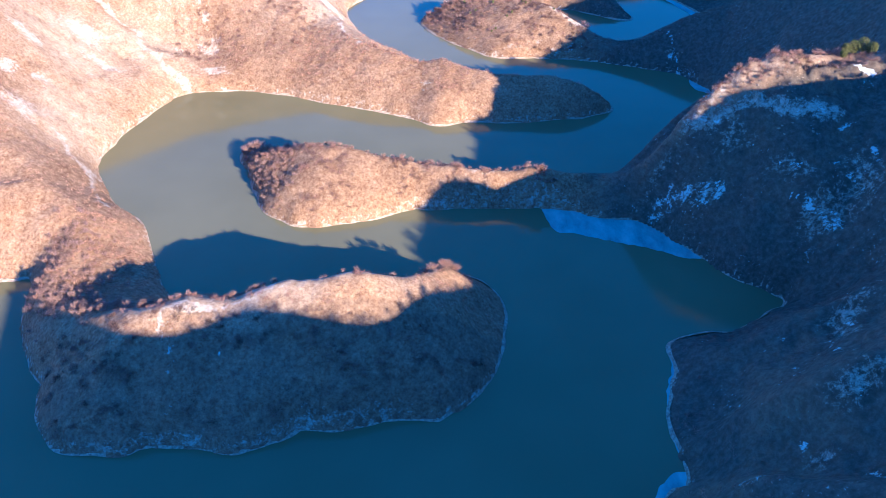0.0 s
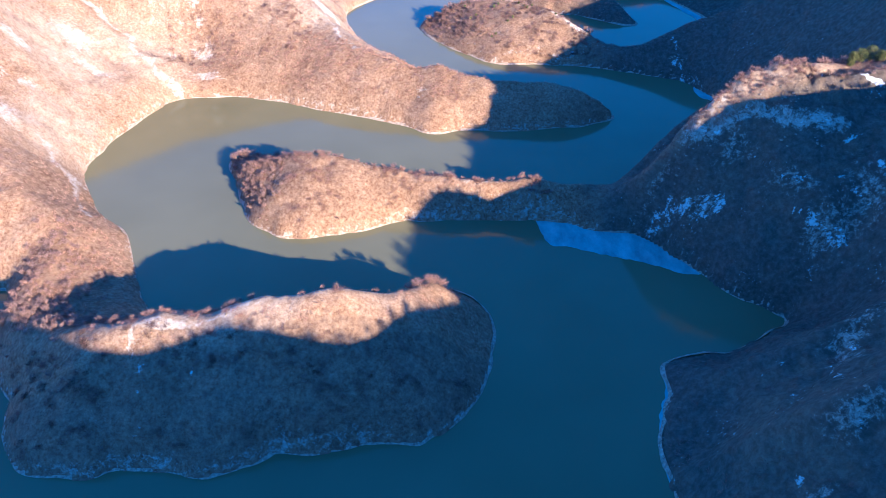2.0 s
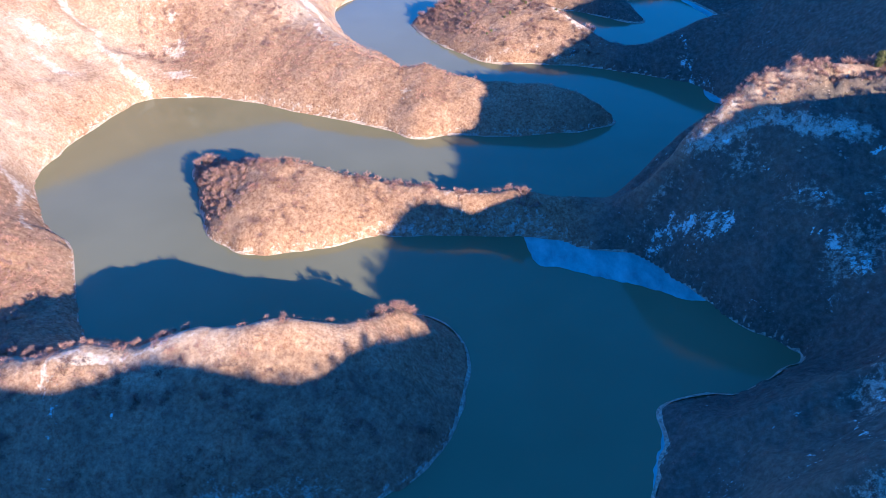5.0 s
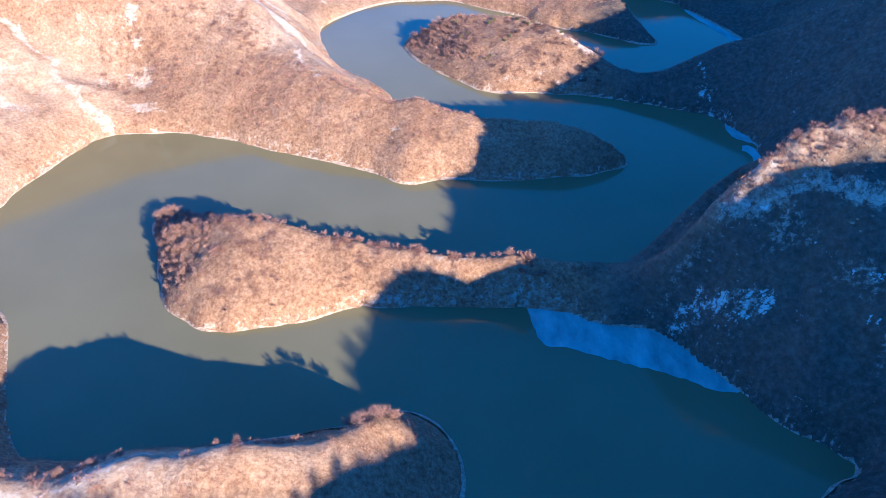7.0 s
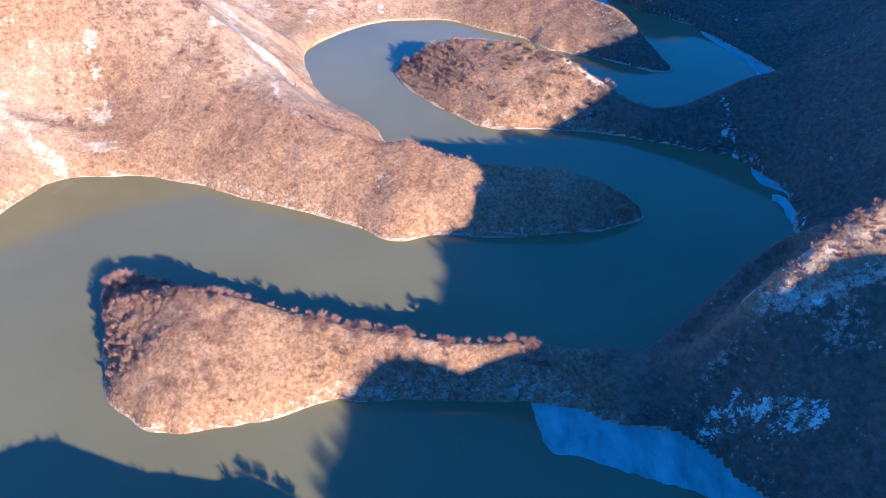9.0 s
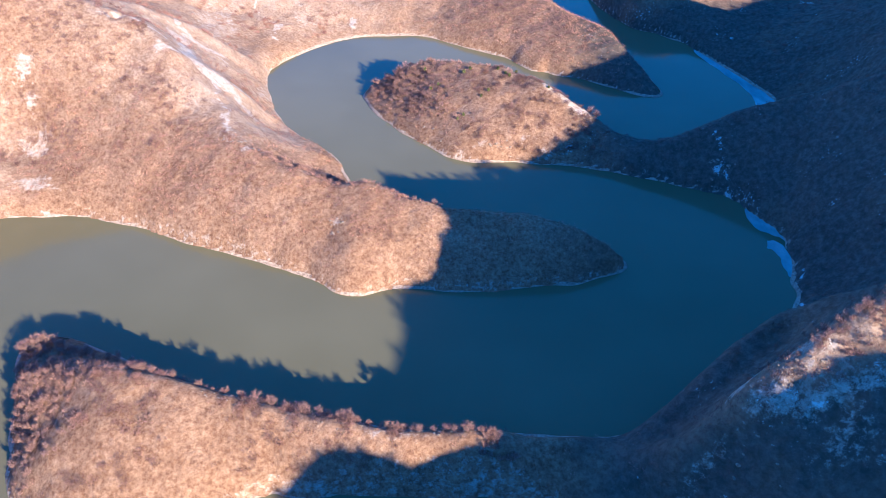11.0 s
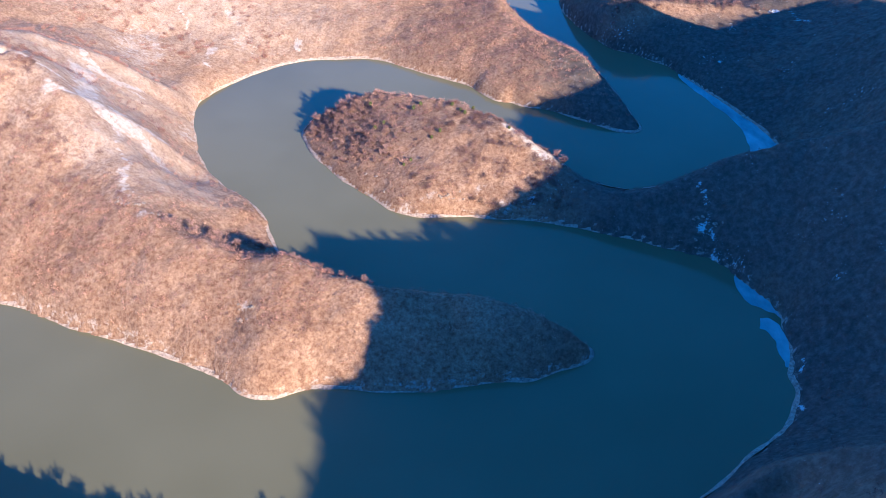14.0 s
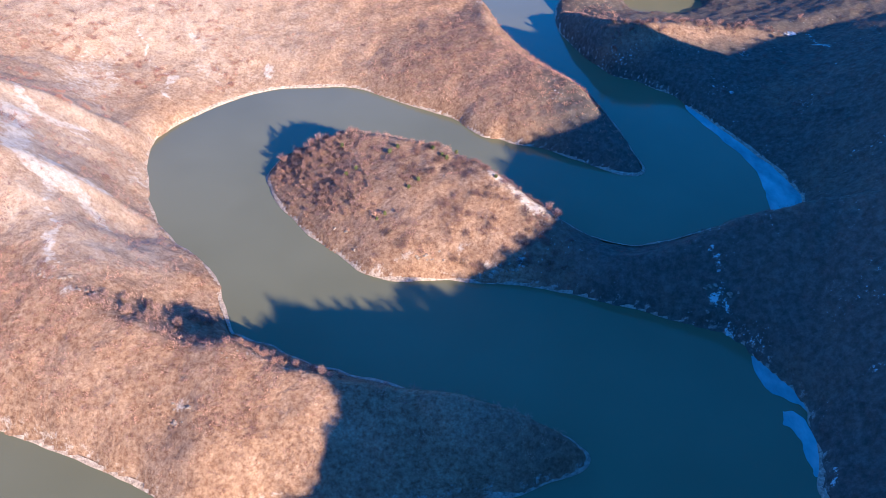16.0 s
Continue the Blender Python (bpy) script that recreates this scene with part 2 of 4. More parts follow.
RIDGES = [
    [(-172, 244, 15), (-158, 224, 18.5), (-140, 212, 22), (-126, 206, 28), (-116, 203.5, 33), (-105, 204.5, 35), (-95, 209, 37), (-81, 209.5, 33.5), (-71, 212, 36.5), (-62, 214, 39), (-51, 215, 40.5), (-39, 217, 41), (-29, 220, 40), (-20, 224, 35), (-12, 229.5, 29.5), (4, 248, 20.5), (14, 246, 14), (22, 248, 5)],
    [(-172, 244, 15), (-164, 262, 15), (-168, 285, 19), (-190, 300, 27), (-222, 330, 42), (-260, 380, 66), (-290, 440, 92), (-305, 520, 115)],
    [(-190, 300, 27), (-240, 285, 35), (-400, 280, 70)],
    [(113, 434, 3), (104, 436, 12), (89, 439, 18), (69, 443, 22), (39, 446, 20.5), (18, 450, 22.5), (4, 456, 26), (-10, 456, 23.5), (-25, 462, 27), (-42, 467, 28), (-59, 481, 31),
     (-77, 507, 35), (-98, 528, 51), (-115, 540, 60), (-150, 545, 68), (-200, 540, 80), (-305, 520, 115)],
    [(-305, 520, 115), (-250, 600, 82), (-200, 660, 52), (-150, 720, 42), (-60, 765, 34), (20, 770, 32), (85, 740, 26)],
    [(-98, 528, 51), (-88, 533, 43), (-76, 537, 31), (-66, 540, 20), (-57, 543, 8)],
    [(-150, 545, 68), (-132, 574, 56), (-108, 590, 38), (-86, 602, 16)],
    [(-165, 474, 14), (-196, 474, 26), (-230, 488, 50), (-305, 520, 115)],
    [(155, 598, 2), (148, 606, 9), (137, 625, 16), (126, 648, 20), (104, 672, 20), (88, 698, 22), (85, 740, 26)],
    [(-104, 364, 7), (-97, 352, 13), (-80, 350, 19), (-66, 347.5, 24.5), (-45, 344, 23.5), (-22, 341, 20), (2, 335, 20), (26, 331, 19), (42, 332, 20), (53, 331, 22), (68, 331, 18), (86, 334, 16),
     (98, 326, 22), (108, 321, 38), (122, 322, 61), (134, 325, 71.5), (144, 328, 79.5), (158, 330, 85), (172, 339, 81), (190, 341, 78.5), (207, 342, 79.5), (228, 325, 88), (249, 300, 104)],
    [(98, 334, 20), (107, 339, 28), (116, 343, 38), (128, 351, 45), (141, 358, 50), (152, 354, 60), (162, 348, 70)],
    [(158, 328, 85), (175, 322, 80.5), (195, 323, 80.5), (212, 329, 83)],
    [(101, 220, 2), (115, 204, 14), (130, 202, 29), (149, 206, 39), (180, 200, 62), (230, 196, 112)],
    [(95, 165, 8), (110, 160, 35), (129, 157, 56), (160, 155, 85), (226, 160, 114)],
    [(78, 122, 8), (97, 129, 35), (130, 105, 60), (196, 38, 112)],
    [(-40, -300, 80), (40, -160, 105), (80, -95, 145), (97, -74, 164.5), (102, -69, 164.5), (109, -63, 159.5), (117, -55, 154.5), (124, -48, 152.5), (133, -39, 152.5), (141, -32, 152.5), (145, -28, 149.5), (149, -24, 146.5), (154, -19, 142), (161, -13, 136), (167, -7, 134), (175, 0, 135), (182, 9, 133), (192, 37, 115.5), (196, 47, 115.5), (198, 53, 118.5)],
    [(198, 53, 118.5), (201, 64, 117.5), (206, 78, 119.5), (209, 90, 127.5), (210, 93, 130.5), (213, 104, 124.5), (215, 111, 119.5), (217, 116, 111.5), (218, 122, 107.5), (220, 129, 108.5), (222, 134, 111.5), (224, 142, 111.5), (226, 152, 113.5), (230, 163, 116.5), (230, 169, 118.5), (231, 191, 117.5), (235, 200, 121.5), (240, 212, 124), (239, 251, 109), (240, 263, 104), (242, 281, 98), (249, 300, 99), (261, 324, 103)],
    [(261, 324, 103), (267, 356, 103), (280, 408, 101), (288, 455, 97), (295, 475, 101), (302, 508, 112), (304, 524, 120), (306, 536, 106), (307, 546, 104), (307, 554, 103), (308, 559, 83), (308, 565, 80), (310, 575, 70), (312, 600, 62), (311, 635, 52), (311, 689, 34), (380, 740, 36)],
    [(-6, 588, 5), (8, 590, 14), (25, 593, 19), (45, 583, 22), (65, 573, 25), (86, 556, 24), (108, 540, 17), (118, 527, 14), (134, 515, 14), (150, 515, 18), (175, 520, 30), (207, 518, 42), (250, 495, 72), (288, 455, 97)],
    [(138, 768, 6), (146, 740, 18), (160, 714, 25), (178, 706, 27), (200, 714, 24), (228, 715, 20), (270, 730, 19), (307, 745, 25), (380, 740, 36)],
    [(148, 792, 12), (160, 800, 20), (168, 815, 22), (165, 840, 26), (150, 870, 30)],
    [(150, 870, 30), (230, 880, 40), (330, 870, 50), (380, 740, 36)],
]


def smooth_line(points, steps=4):
    """A Catmull-Rom curve through the points of a plan line."""
    p = np.array(points, float)
    a = np.vstack([2 * p[0] - p[1], p, 2 * p[-1] - p[-2]])
    out = []
    for i in range(len(p) - 1):
        p0, p1, p2, p3 = a[i:i + 4]
        for s in range(steps):
            t = s / steps
            out.append(0.5 * (2 * p1 + (p2 - p0) * t + (2 * p0 - 5 * p1 + 4 * p2 - p3) * t * t + (3 * p1 - p0 - 3 * p2 + p3) * t ** 3))
    out.append(p[-1])
    return np.array(out)


def lattice(ix, iy, seed):
    h = np.sin(ix * 127.1 + iy * 311.7 + seed * 74.7) * 43758.5453
    return h - np.floor(h)


def grain(x, y, size, seed):
    """Smooth value noise from -1 to 1, with cells of that size in metres."""
    x, y = x / size + seed * 3.17, y / size - seed * 5.31
    ix, iy = np.floor(x), np.floor(y)
    fx, fy = x - ix, y - iy
    fx, fy = fx * fx * fx * (fx * (fx * 6 - 15) + 10), fy * fy * fy * (fy * (fy * 6 - 15) + 10)
    a, b, c, d = lattice(ix, iy, seed), lattice(ix + 1, iy, seed), lattice(ix, iy + 1, seed), lattice(ix + 1, iy + 1, seed)
    return 2 * (a + (b - a) * fx + (c - a) * fy + (a - b - c + d) * fx * fy) - 1


def fractal(x, y, size, seed, octaves=4):
    total, amp, norm = 0, 1.0, 0
    for i in range(octaves):
        total = total + amp * grain(x * 0.8 + y * 0.6, y * 0.8 - x * 0.6, size, seed + i) if i % 2 else total + amp * grain(x, y, size, seed + i)
        norm += amp
        amp *= 0.5
        size *= 0.47
    return total / norm


def segment_reach(x, y, line, best=None, carry=None):
    """Distance from each place to a line of segments; with three columns also the height carried on it and the way north from it."""
    best = np.full(x.shape, 1e9) if best is None else best
    carry = np.zeros((2, *x.shape)) if carry is None else carry
    for a, b in zip(line[:-1], line[1:]):
        d = b[:2] - a[:2]
        t = np.clip(((x - a[0]) * d[0] + (y - a[1]) * d[1]) / max(d @ d, 1e-9), 0, 1)
        r = (x - a[0] - t * d[0]) ** 2 + (y - a[1] - t * d[1]) ** 2
        near = r < best
        best = np.where(near, r, best)
        if len(a) > 2:
            carry = np.where(near, np.stack([a[2] + t * (b[2] - a[2]), y - a[1] - t * d[1]]), carry)
    return best, carry


def within(x, y, ring):
    inside = np.zeros(x.shape, bool)
    for a, b in zip(ring, np.roll(ring, -1, 0)):
        if a[1] != b[1]:
            inside ^= ((a[1] > y) != (b[1] > y)) & (x < (b[0] - a[0]) * (y - a[1]) / (b[1] - a[1]) + a[0])
    return inside


def rough_line(points):
    line = smooth_line(points)
    off = np.stack([grain(line[:, 0], line[:, 1], 5.0, 31), grain(line[:, 0], line[:, 1], 5.0, 37)], 1) * 1.1
    off[0] = off[-1] = 0
    return line + off


BANKS = [rough_line(LEFT_A + LEFT_B + LEFT_C), rough_line(RIGHT_A + RIGHT_B + RIGHT_C)]
TARN = rough_line(POND + POND[:1])


def shore_reach(x, y):
    """Signed distance to the water's edge: positive on land."""
    land = within(x, y, BANKS[0]) | within(x, y, BANKS[1])
    land &= ~within(x, y, TARN)
    best = None
    for line in (*BANKS, TARN):
        best, _ = segment_reach(x, y, line, best)
    return np.where(land, 1, -1) * np.sqrt(best)


def form_height(x, y):
    ds = shore_reach(x, y)
    land = np.maximum(ds, 0)
    total, norm, north, least = 0, 0, 0, np.full(x.shape, 1e9)
    for ridge in RIDGES:
        r, (h, up) = segment_reach(x, y, np.array(ridge, float))
        r = np.sqrt(r)
        least = np.minimum(least, r)
        w = 1 / (r + 2.5) ** 3
        total, norm, north = total + w * h, norm + w, north + w * up / (r + 0.5)
    u = land / (land + least + 1e-6)
    z = total / norm * u ** (0.62 + 0.5 * np.clip(north / norm * 1.3, 0, 1) * np.clip((x + 75) / 45, 0.1, 1))
    return np.where(ds > 0, np.maximum(z, 0.12 * land), -np.minimum(-ds * 0.5, 6)), ds


def relief(x, y, ds, z):
    land = np.maximum(ds, 0)
    calm = np.clip((104 - z) / 25, 0.15, 1)
    bumps = calm * np.clip(land / 14, 0, 1) * (1.5 * fractal(x, y, 34, 3, 3) + 1.2 * fractal(x, y, 9, 11, 3)) * np.where((x < -20) & (y > 478), 0.8, 1.0) + np.clip(land / 3, 0, 1) * 0.45 * fractal(x, y, 2.8, 19, 2)
    # the steep eastern slopes: gullies and broken rock bands
    east = np.clip((x - 114) / 18, 0, 1) * np.clip((320 - y) / 14, 0, 1) * np.clip(land / 16, 0, 1) * calm
    gully = np.abs(fractal(x + 0.3 * y, y - 0.3 * x, 40, 23, 3))
    level = z / 8.0 + 1.2 * fractal(x, y, 26, 29, 3)
    band = level - np.floor(level)
    bumps = bumps + east * (9.0 * np.clip(gully, 0, 0.5) - 2.2 + 2.2 * (np.clip((band - 0.35) / 0.3, 0, 1) - band))
    # broken crags along the eastern crest, and a hollow on the western one
    crag = np.clip((x - 112) / 10, 0, 1) * np.clip((222 - x) / 8, 0, 1) * np.clip((y - 300) / 8, 0, 1) * np.clip((336 - y) / 10, 0, 1)
    bumps = bumps + crag * (2.6 * (1 - 2 * np.abs(fractal(x, y, 8, 33, 3))) - 1.3)
    bumps = bumps - 6 * np.exp(-((x + 126) ** 2 + (y - 542) ** 2) / 11)
    return bumps + np.clip(land / 1.2, 0, 1) * 0.5

# ---- the ground: one sheet out to the horizon ----
def steps(low, high, fine, reach, margin=230, coarse=4.5):
    """Places along one side of the grid: fine in the middle, coarser over a margin, then growing out to the horizon."""
    core = np.arange(low, high + fine / 2, fine)
    out, d = [coarse] * int(margin / coarse), coarse
    while sum(out) < reach:
        d *= 1.22
        out.append(d)
    tail = np.cumsum(out)
    return np.concatenate([(low - tail)[::-1], core, core[-1] + tail])


def field(x, y, spots, stray=5, lines=()):
    """A soft mask: 1 in the middle of each spot (x, y, radius along x, radius along y, turn) and along each line, 0 outside."""
    total = np.zeros(x.shape)
    x, y = x + stray * fractal(x, y, 14, 71, 5), y + stray * fractal(x, y, 14, 81, 5)
    for half, line in lines:
        total = np.maximum(total, np.clip(1.35 - np.sqrt(segment_reach(x, y, np.array(line, float))[0]) / half, 0, 1))
    for sx, sy, rx, ry, turn in spots:
        c, s = math.cos(radians(turn)), math.sin(radians(turn))
        u, v = ((x - sx) * c + (y - sy) * s) / rx, ((y - sy) * c - (x - sx) * s) / ry
        total = np.maximum(total, np.clip(1.35 - np.sqrt(u * u + v * v), 0, 1))
    return total


SCAR_SPOTS = [
    (-226, 463, 17, 11, 10), (-213, 447, 18, 7, 0), (-241, 424, 9, 8, 0), (-239, 388, 7, 10, 0), (-225, 395, 7, 6, 0), (-223, 361, 10, 12, 10), (-189, 343, 5, 10, 30),
    (-161, 514, 5, 3, 30), (-157, 507, 4, 4, 0), (-155, 496, 9, 3, 20), (-146, 466, 14, 2.5, 0), (-176, 486, 6, 3, -20), (-150, 470, 12, 3, 10), (-130, 540, 8, 4, 0), (-157, 490, 13, 4, 0), (-77, 534, 13, 6, -15),
    (-88, 534, 7, 4, -35), (-76, 528, 6, 4, -20), (-80, 541, 6, 2, 0), (-29, 676, 2.5, 8, 0), (-74, 655, 4, 3, 0), (-75, 643, 2, 5, 30), (-95, 208, 16, 2, 5), (-64, 214, 10, 1.5, 20), (-38, 220, 6, 2.5, 0)]
SCAR_LINES = [
    (4.6, [(-109, 570), (-98, 550), (-90, 538), (-82, 531), (-74, 535)]), (2.6, [(-107, 576), (-98, 578), (-91, 585)]), (1.8, [(-72, 536), (-65, 529), (-58, 520)]), (2.0, [(86, 552), (97, 547), (104, 542), (110, 539)]), (3.4, [(-232, 496), (-214, 489), (-201, 486), (-191, 472), (-175, 463), (-167, 456)]), (2.2, [(-206, 360), (-202, 355), (-189, 339), (-179, 324), (-166, 304)]),
    (2.4, [(-100, 529), (-88, 534), (-76, 538), (-66, 541)]), (1.6, [(-118, 590), (-112, 582), (-99, 574), (-88, 577)]), (1.4, [(-128, 548), (-108, 540), (-91, 536), (-75, 526), (-61, 478)]), (1.1, [(-99, 690), (-86, 661), (-74, 650)])]
TRAILS = [(0.7, [(-102, 205), (-92, 204.3), (-83, 206.4), (-75, 209.8), (-64, 215), (-50, 222.5)]), (0.5, [(-76, 213.5), (-66, 218.5), (-54, 224.5)])]
BARE_SPOTS = [
    (-62, 484, 7, 4, 30), (-7, 437, 4, 4, 0), (-50, 476, 5, 5, 0), (-70, 575, 6, 20, 0), (-110, 640, 20, 40, 0), (-60, 670, 14, 10, 0), (-70, 690, 5, 24, 50),
    (109, 540, 7, 10, 0), (97, 548, 6, 5, -40), (54, 521, 7, 2.5, 0), (75, 523, 5, 2.5, 0), (87, 519, 6, 4, 0), (40, 519, 12, 3, -20), (-22, 342, 14, 2, -10), (26, 331, 16, 2, 0), (-66, 350, 8, 3, 0),
    (190, 715, 8, 6, 0), (165, 785, 6, 8, 0), (86, 745, 6, 30, 0), (150, 200, 12, 6, 10), (130, 152, 14, 6, 0)]
PALE_SPOTS = [(-195, 475, 40, 28, 20), (-225, 445, 40, 40, 0), (-110, 570, 56, 45, 0), (-110, 700, 120, 62, 0), (-55, 525, 20, 30, 40), (-208, 378, 22, 40, 0), (-60, 216, 52, 12, 12), (-110, 208, 20, 8, 0), (-76, 535, 26, 12, 10), (-85, 545, 26, 16, -40), (-100, 600, 30, 30, 0), (-76, 515, 24, 24, 0), (-58, 500, 14, 18, 20), (-46, 508, 17, 15, 0), (98, 547, 14, 5, -35)]
SNOW_SPOTS = [
    (127, 295, 6, 3, -20), (163, 286, 6, 3, 0), (193, 280, 3, 7, 0), (101, 313, 3, 2, 0), (152, 195, 4, 5, 0), (130, 198, 3, 3, 0), (130, 149, 3, 2, 0), (114, 143, 2, 4, 0), (127, 123, 4, 3, 0),
    (165, 256, 4, 4, 0), (122, 195, 4, 2, 0), (126, 178, 3, 2, 0), (96, 131, 8, 4, 0), (110, 180, 2, 2, 0), (178, 282, 4, 3, 0), (186, 296, 6, 2, 0), (170, 296, 5, 2, -20),
    (-119, 199.5, 3, 1.5, 20), (-81, 192, 1.2, 5, 0), (-65, 193, 1.2, 4, 0), (-138, 212, 3, 2, 0), (-150, 207, 2, 2, 0),
    (166, 512, 2, 4, 0), (98, 519, 5, 4, 0), (200, 457, 4, 2, 0), (227, 690, 5, 8, 0), (262, 715, 18, 4, 10), (270, 700, 3, 26, 0), (212, 655, 3, 2, 0), (245, 635, 3, 5, 0), (190, 712, 5, 4, 0)]
SNOW_LINES = [
    (4.2, [(111, 308), (122, 301), (136, 294)]), (1.0, [(146, 303), (149, 298), (155, 293), (157, 287)]), (2.2, [(182, 277), (187, 262)]), (3.6, [(165, 273), (171, 266), (177, 258)]), (1.0, [(158, 280), (164, 272)]),
    (1.5, [(143, 188), (140, 176)]), (1.8, [(167, 511), (168, 502), (171, 494), (175, 487), (177, 481)]), (1.2, [(184, 432), (180, 421), (177, 410)])]
CRAG_SPOTS = [(172, 268, 14, 14, 0), (186, 274, 10, 18, 0), (160, 286, 14, 6, -20), (126, 299, 14, 6, -25), (148, 190, 8, 10, 0), (130, 150, 10, 7, 0), (117, 136, 8, 6, 0), (155, 205, 10, 6, 20), (140, 306, 12, 5, -30), (112, 315, 8, 3, 0)]
# pale broken cliff below the eastern crest, with snow in its cracks
CLIFF_LINES = [(4.0, [(121, 319), (132, 316), (149, 315), (164, 305), (183, 301)]), (3.0, [(118, 326), (126, 330), (136, 324)])]

# woods: taller growth; open: thin cover
WOOD_SPOTS = [(-98, 348, 13, 32, 14), (-86, 318, 12, 8, -20), (-70, 362, 26, 9, -8), (-20, 352, 40, 7, -10), (40, 342, 30, 6, 0), (-165, 270, 22, 22, 0), (-155, 235, 20, 14, 0), (-120, 222, 20, 8, 0), (5, 250, 10, 7, 0),
              (5, 585, 24, 22, 20), (22, 562, 24, 22, -40), (30, 600, 24, 10, 0), (140, 325, 14, 7, 10), (166, 326, 30, 10, 6), (196, 338, 22, 9, 0), (-25, 485, 16, 10, 30), (60, 690, 60, 30, 20), (110, 650, 30, 20, 40)]
OPEN_SPOTS = [(-60, 215, 45, 10, 12), (-40, 328, 45, 16, 0), (76, 544, 34, 17, -20), (70, 562, 22, 8, 0), (50, 556, 10, 8, 0), (-120, 530, 30, 24, 0), (-90, 640, 40, 40, 0), (20, 322, 40, 8, 0)]

gx, gy = steps(-316, 322, 1.75, 1150), steps(95, 860, 1.75, 1150, 230, 2.8)
X, Y = np.meshgrid(gx, gy)
xs, ys = X.ravel(), Y.ravel()
FORM, REACH = form_height(xs, ys)
blurred = FORM.reshape(X.shape)
for _ in range(5):
    wide = np.pad(blurred, 1, mode="edge")
    blurred = (wide[:-2, 1:-1] + wide[2:, 1:-1] + wide[1:-1, :-2] + wide[1:-1, 2:] + 2 * blurred) / 6
soft_part = np.clip((REACH - 1) / 8, 0, 1)
Z = FORM + (blurred.ravel() - FORM) * soft_part + relief(xs, ys, REACH, FORM)


def lie(x, y, table=None):
    """The ground sheet's height, or another value of it, at places of the plan."""
    x, y = np.atleast_1d(np.asarray(x, float)), np.atleast_1d(np.asarray(y, float))
    t = (Z if table is None else table).reshape(X.shape)
    i = np.clip(np.searchsorted(gx, x) - 1, 0, len(gx) - 2)
    j = np.clip(np.searchsorted(gy, y) - 1, 0, len(gy) - 2)
    u, v = (x - gx[i]) / (gx[i + 1] - gx[i]), (y - gy[j]) / (gy[j + 1] - gy[j])
    return (t[j, i] * (1 - u) + t[j, i + 1] * u) * (1 - v) + (t[j + 1, i] * (1 - u) + t[j + 1, i + 1] * u) * v


bare = np.maximum(field(xs, ys, BARE_SPOTS) * 0.62, field(xs, ys, SCAR_SPOTS, 6, SCAR_LINES) * np.where(xs < -130, 0.82, 1.05))
slope_y, slope_x = np.gradient(Z.reshape(X.shape), gy, gx)
steep = np.hypot(slope_x, slope_y).ravel()
bare = np.maximum(bare, np.clip((steep - 1.15) * 0.8, 0, 0.5) * np.clip(1 - (xs - 70) / 40, 0.15, 1))
# washed soil and rock on the strip above the waterline; trails and gullies along the near crest
bare = np.maximum(bare, np.where(REACH > 0, np.clip(1.15 - REACH / 1.5, 0, 1) * 0.7, 0))
bare = np.maximum(bare, 1.3 * field(xs, ys, [(-40.5, 224, 3.2, 2.2, 20), (-93, 204.5, 9, 1.6, 5), (-70, 212, 5, 1.2, 28), (-104, 199, 1.0, 7, 10)], 1.2, TRAILS))
snow = np.maximum(field(xs, ys, [(171, 487, 2.5, 5, 20), (166, 497, 3, 3, 0), (176, 474, 2, 5, 20)], 3) * 0.95, np.maximum(np.maximum(field(xs, ys, SNOW_SPOTS, 2.5, SNOW_LINES) * 0.67, np.maximum(field(xs, ys, [], 3, CLIFF_LINES) * 0.5, field(xs, ys, [], 1.5, [(2.6, [(-100, 190), (-97, 172)])]) * 0.55)), field(xs, ys, [(186, 331, 5, 1.5, -30)], 2, [(1.5, [(190, 326), (202, 319)])]) * 1.3))
pale = np.maximum(field(xs, ys, PALE_SPOTS), 0.62 * field(xs, ys, [(-95, 565, 70, 70, 0), (-120, 635, 50, 40, 0)]))
bare = np.maximum(bare, 0.8 * field(xs, ys, [], 3, CLIFF_LINES))
bare = np.maximum(bare, 0.55 * field(xs, ys, CRAG_SPOTS, 5))
# the eastern bank's shade as a darker ground colour, with leaf litter under woods
litter_shade = np.clip((xs - 70 + 8 * fractal(xs, ys, 22, 45, 3)) / 22, 0, 1) * np.clip(1.05 + 0.5 * fractal(xs, ys, 30, 47, 3), 0, 1)
litter_shade = np.maximum(litter_shade * np.where(ys < 500, 1, np.clip((xs - 92) / 36, 0, 1)), field(xs, ys, WOOD_SPOTS) * 0.12) * np.where((ys > 402) & (ys < 480) & (xs < 125), 0.3, 1)
# sunlit crests: the painted shade is taken out and the ground made paler
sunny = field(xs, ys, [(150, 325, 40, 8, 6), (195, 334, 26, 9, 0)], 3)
# the near south face's shade put into its ground colour
litter_shade = np.maximum(litter_shade, np.where((xs < 40) & (ys < 203 + 0.2 * (xs + 60)) & (xs > -175), 0.3, 0))
litter_shade, pale, bare = litter_shade * (1 - sunny) * (1 - 0.9 * field(xs, ys, [(205, 706, 52, 11, 4)], 4)), np.maximum(pale, 0.8 * sunny), np.maximum(bare, 0.5 * field(xs, ys, [(133, 321, 14, 6, 10)], 3))


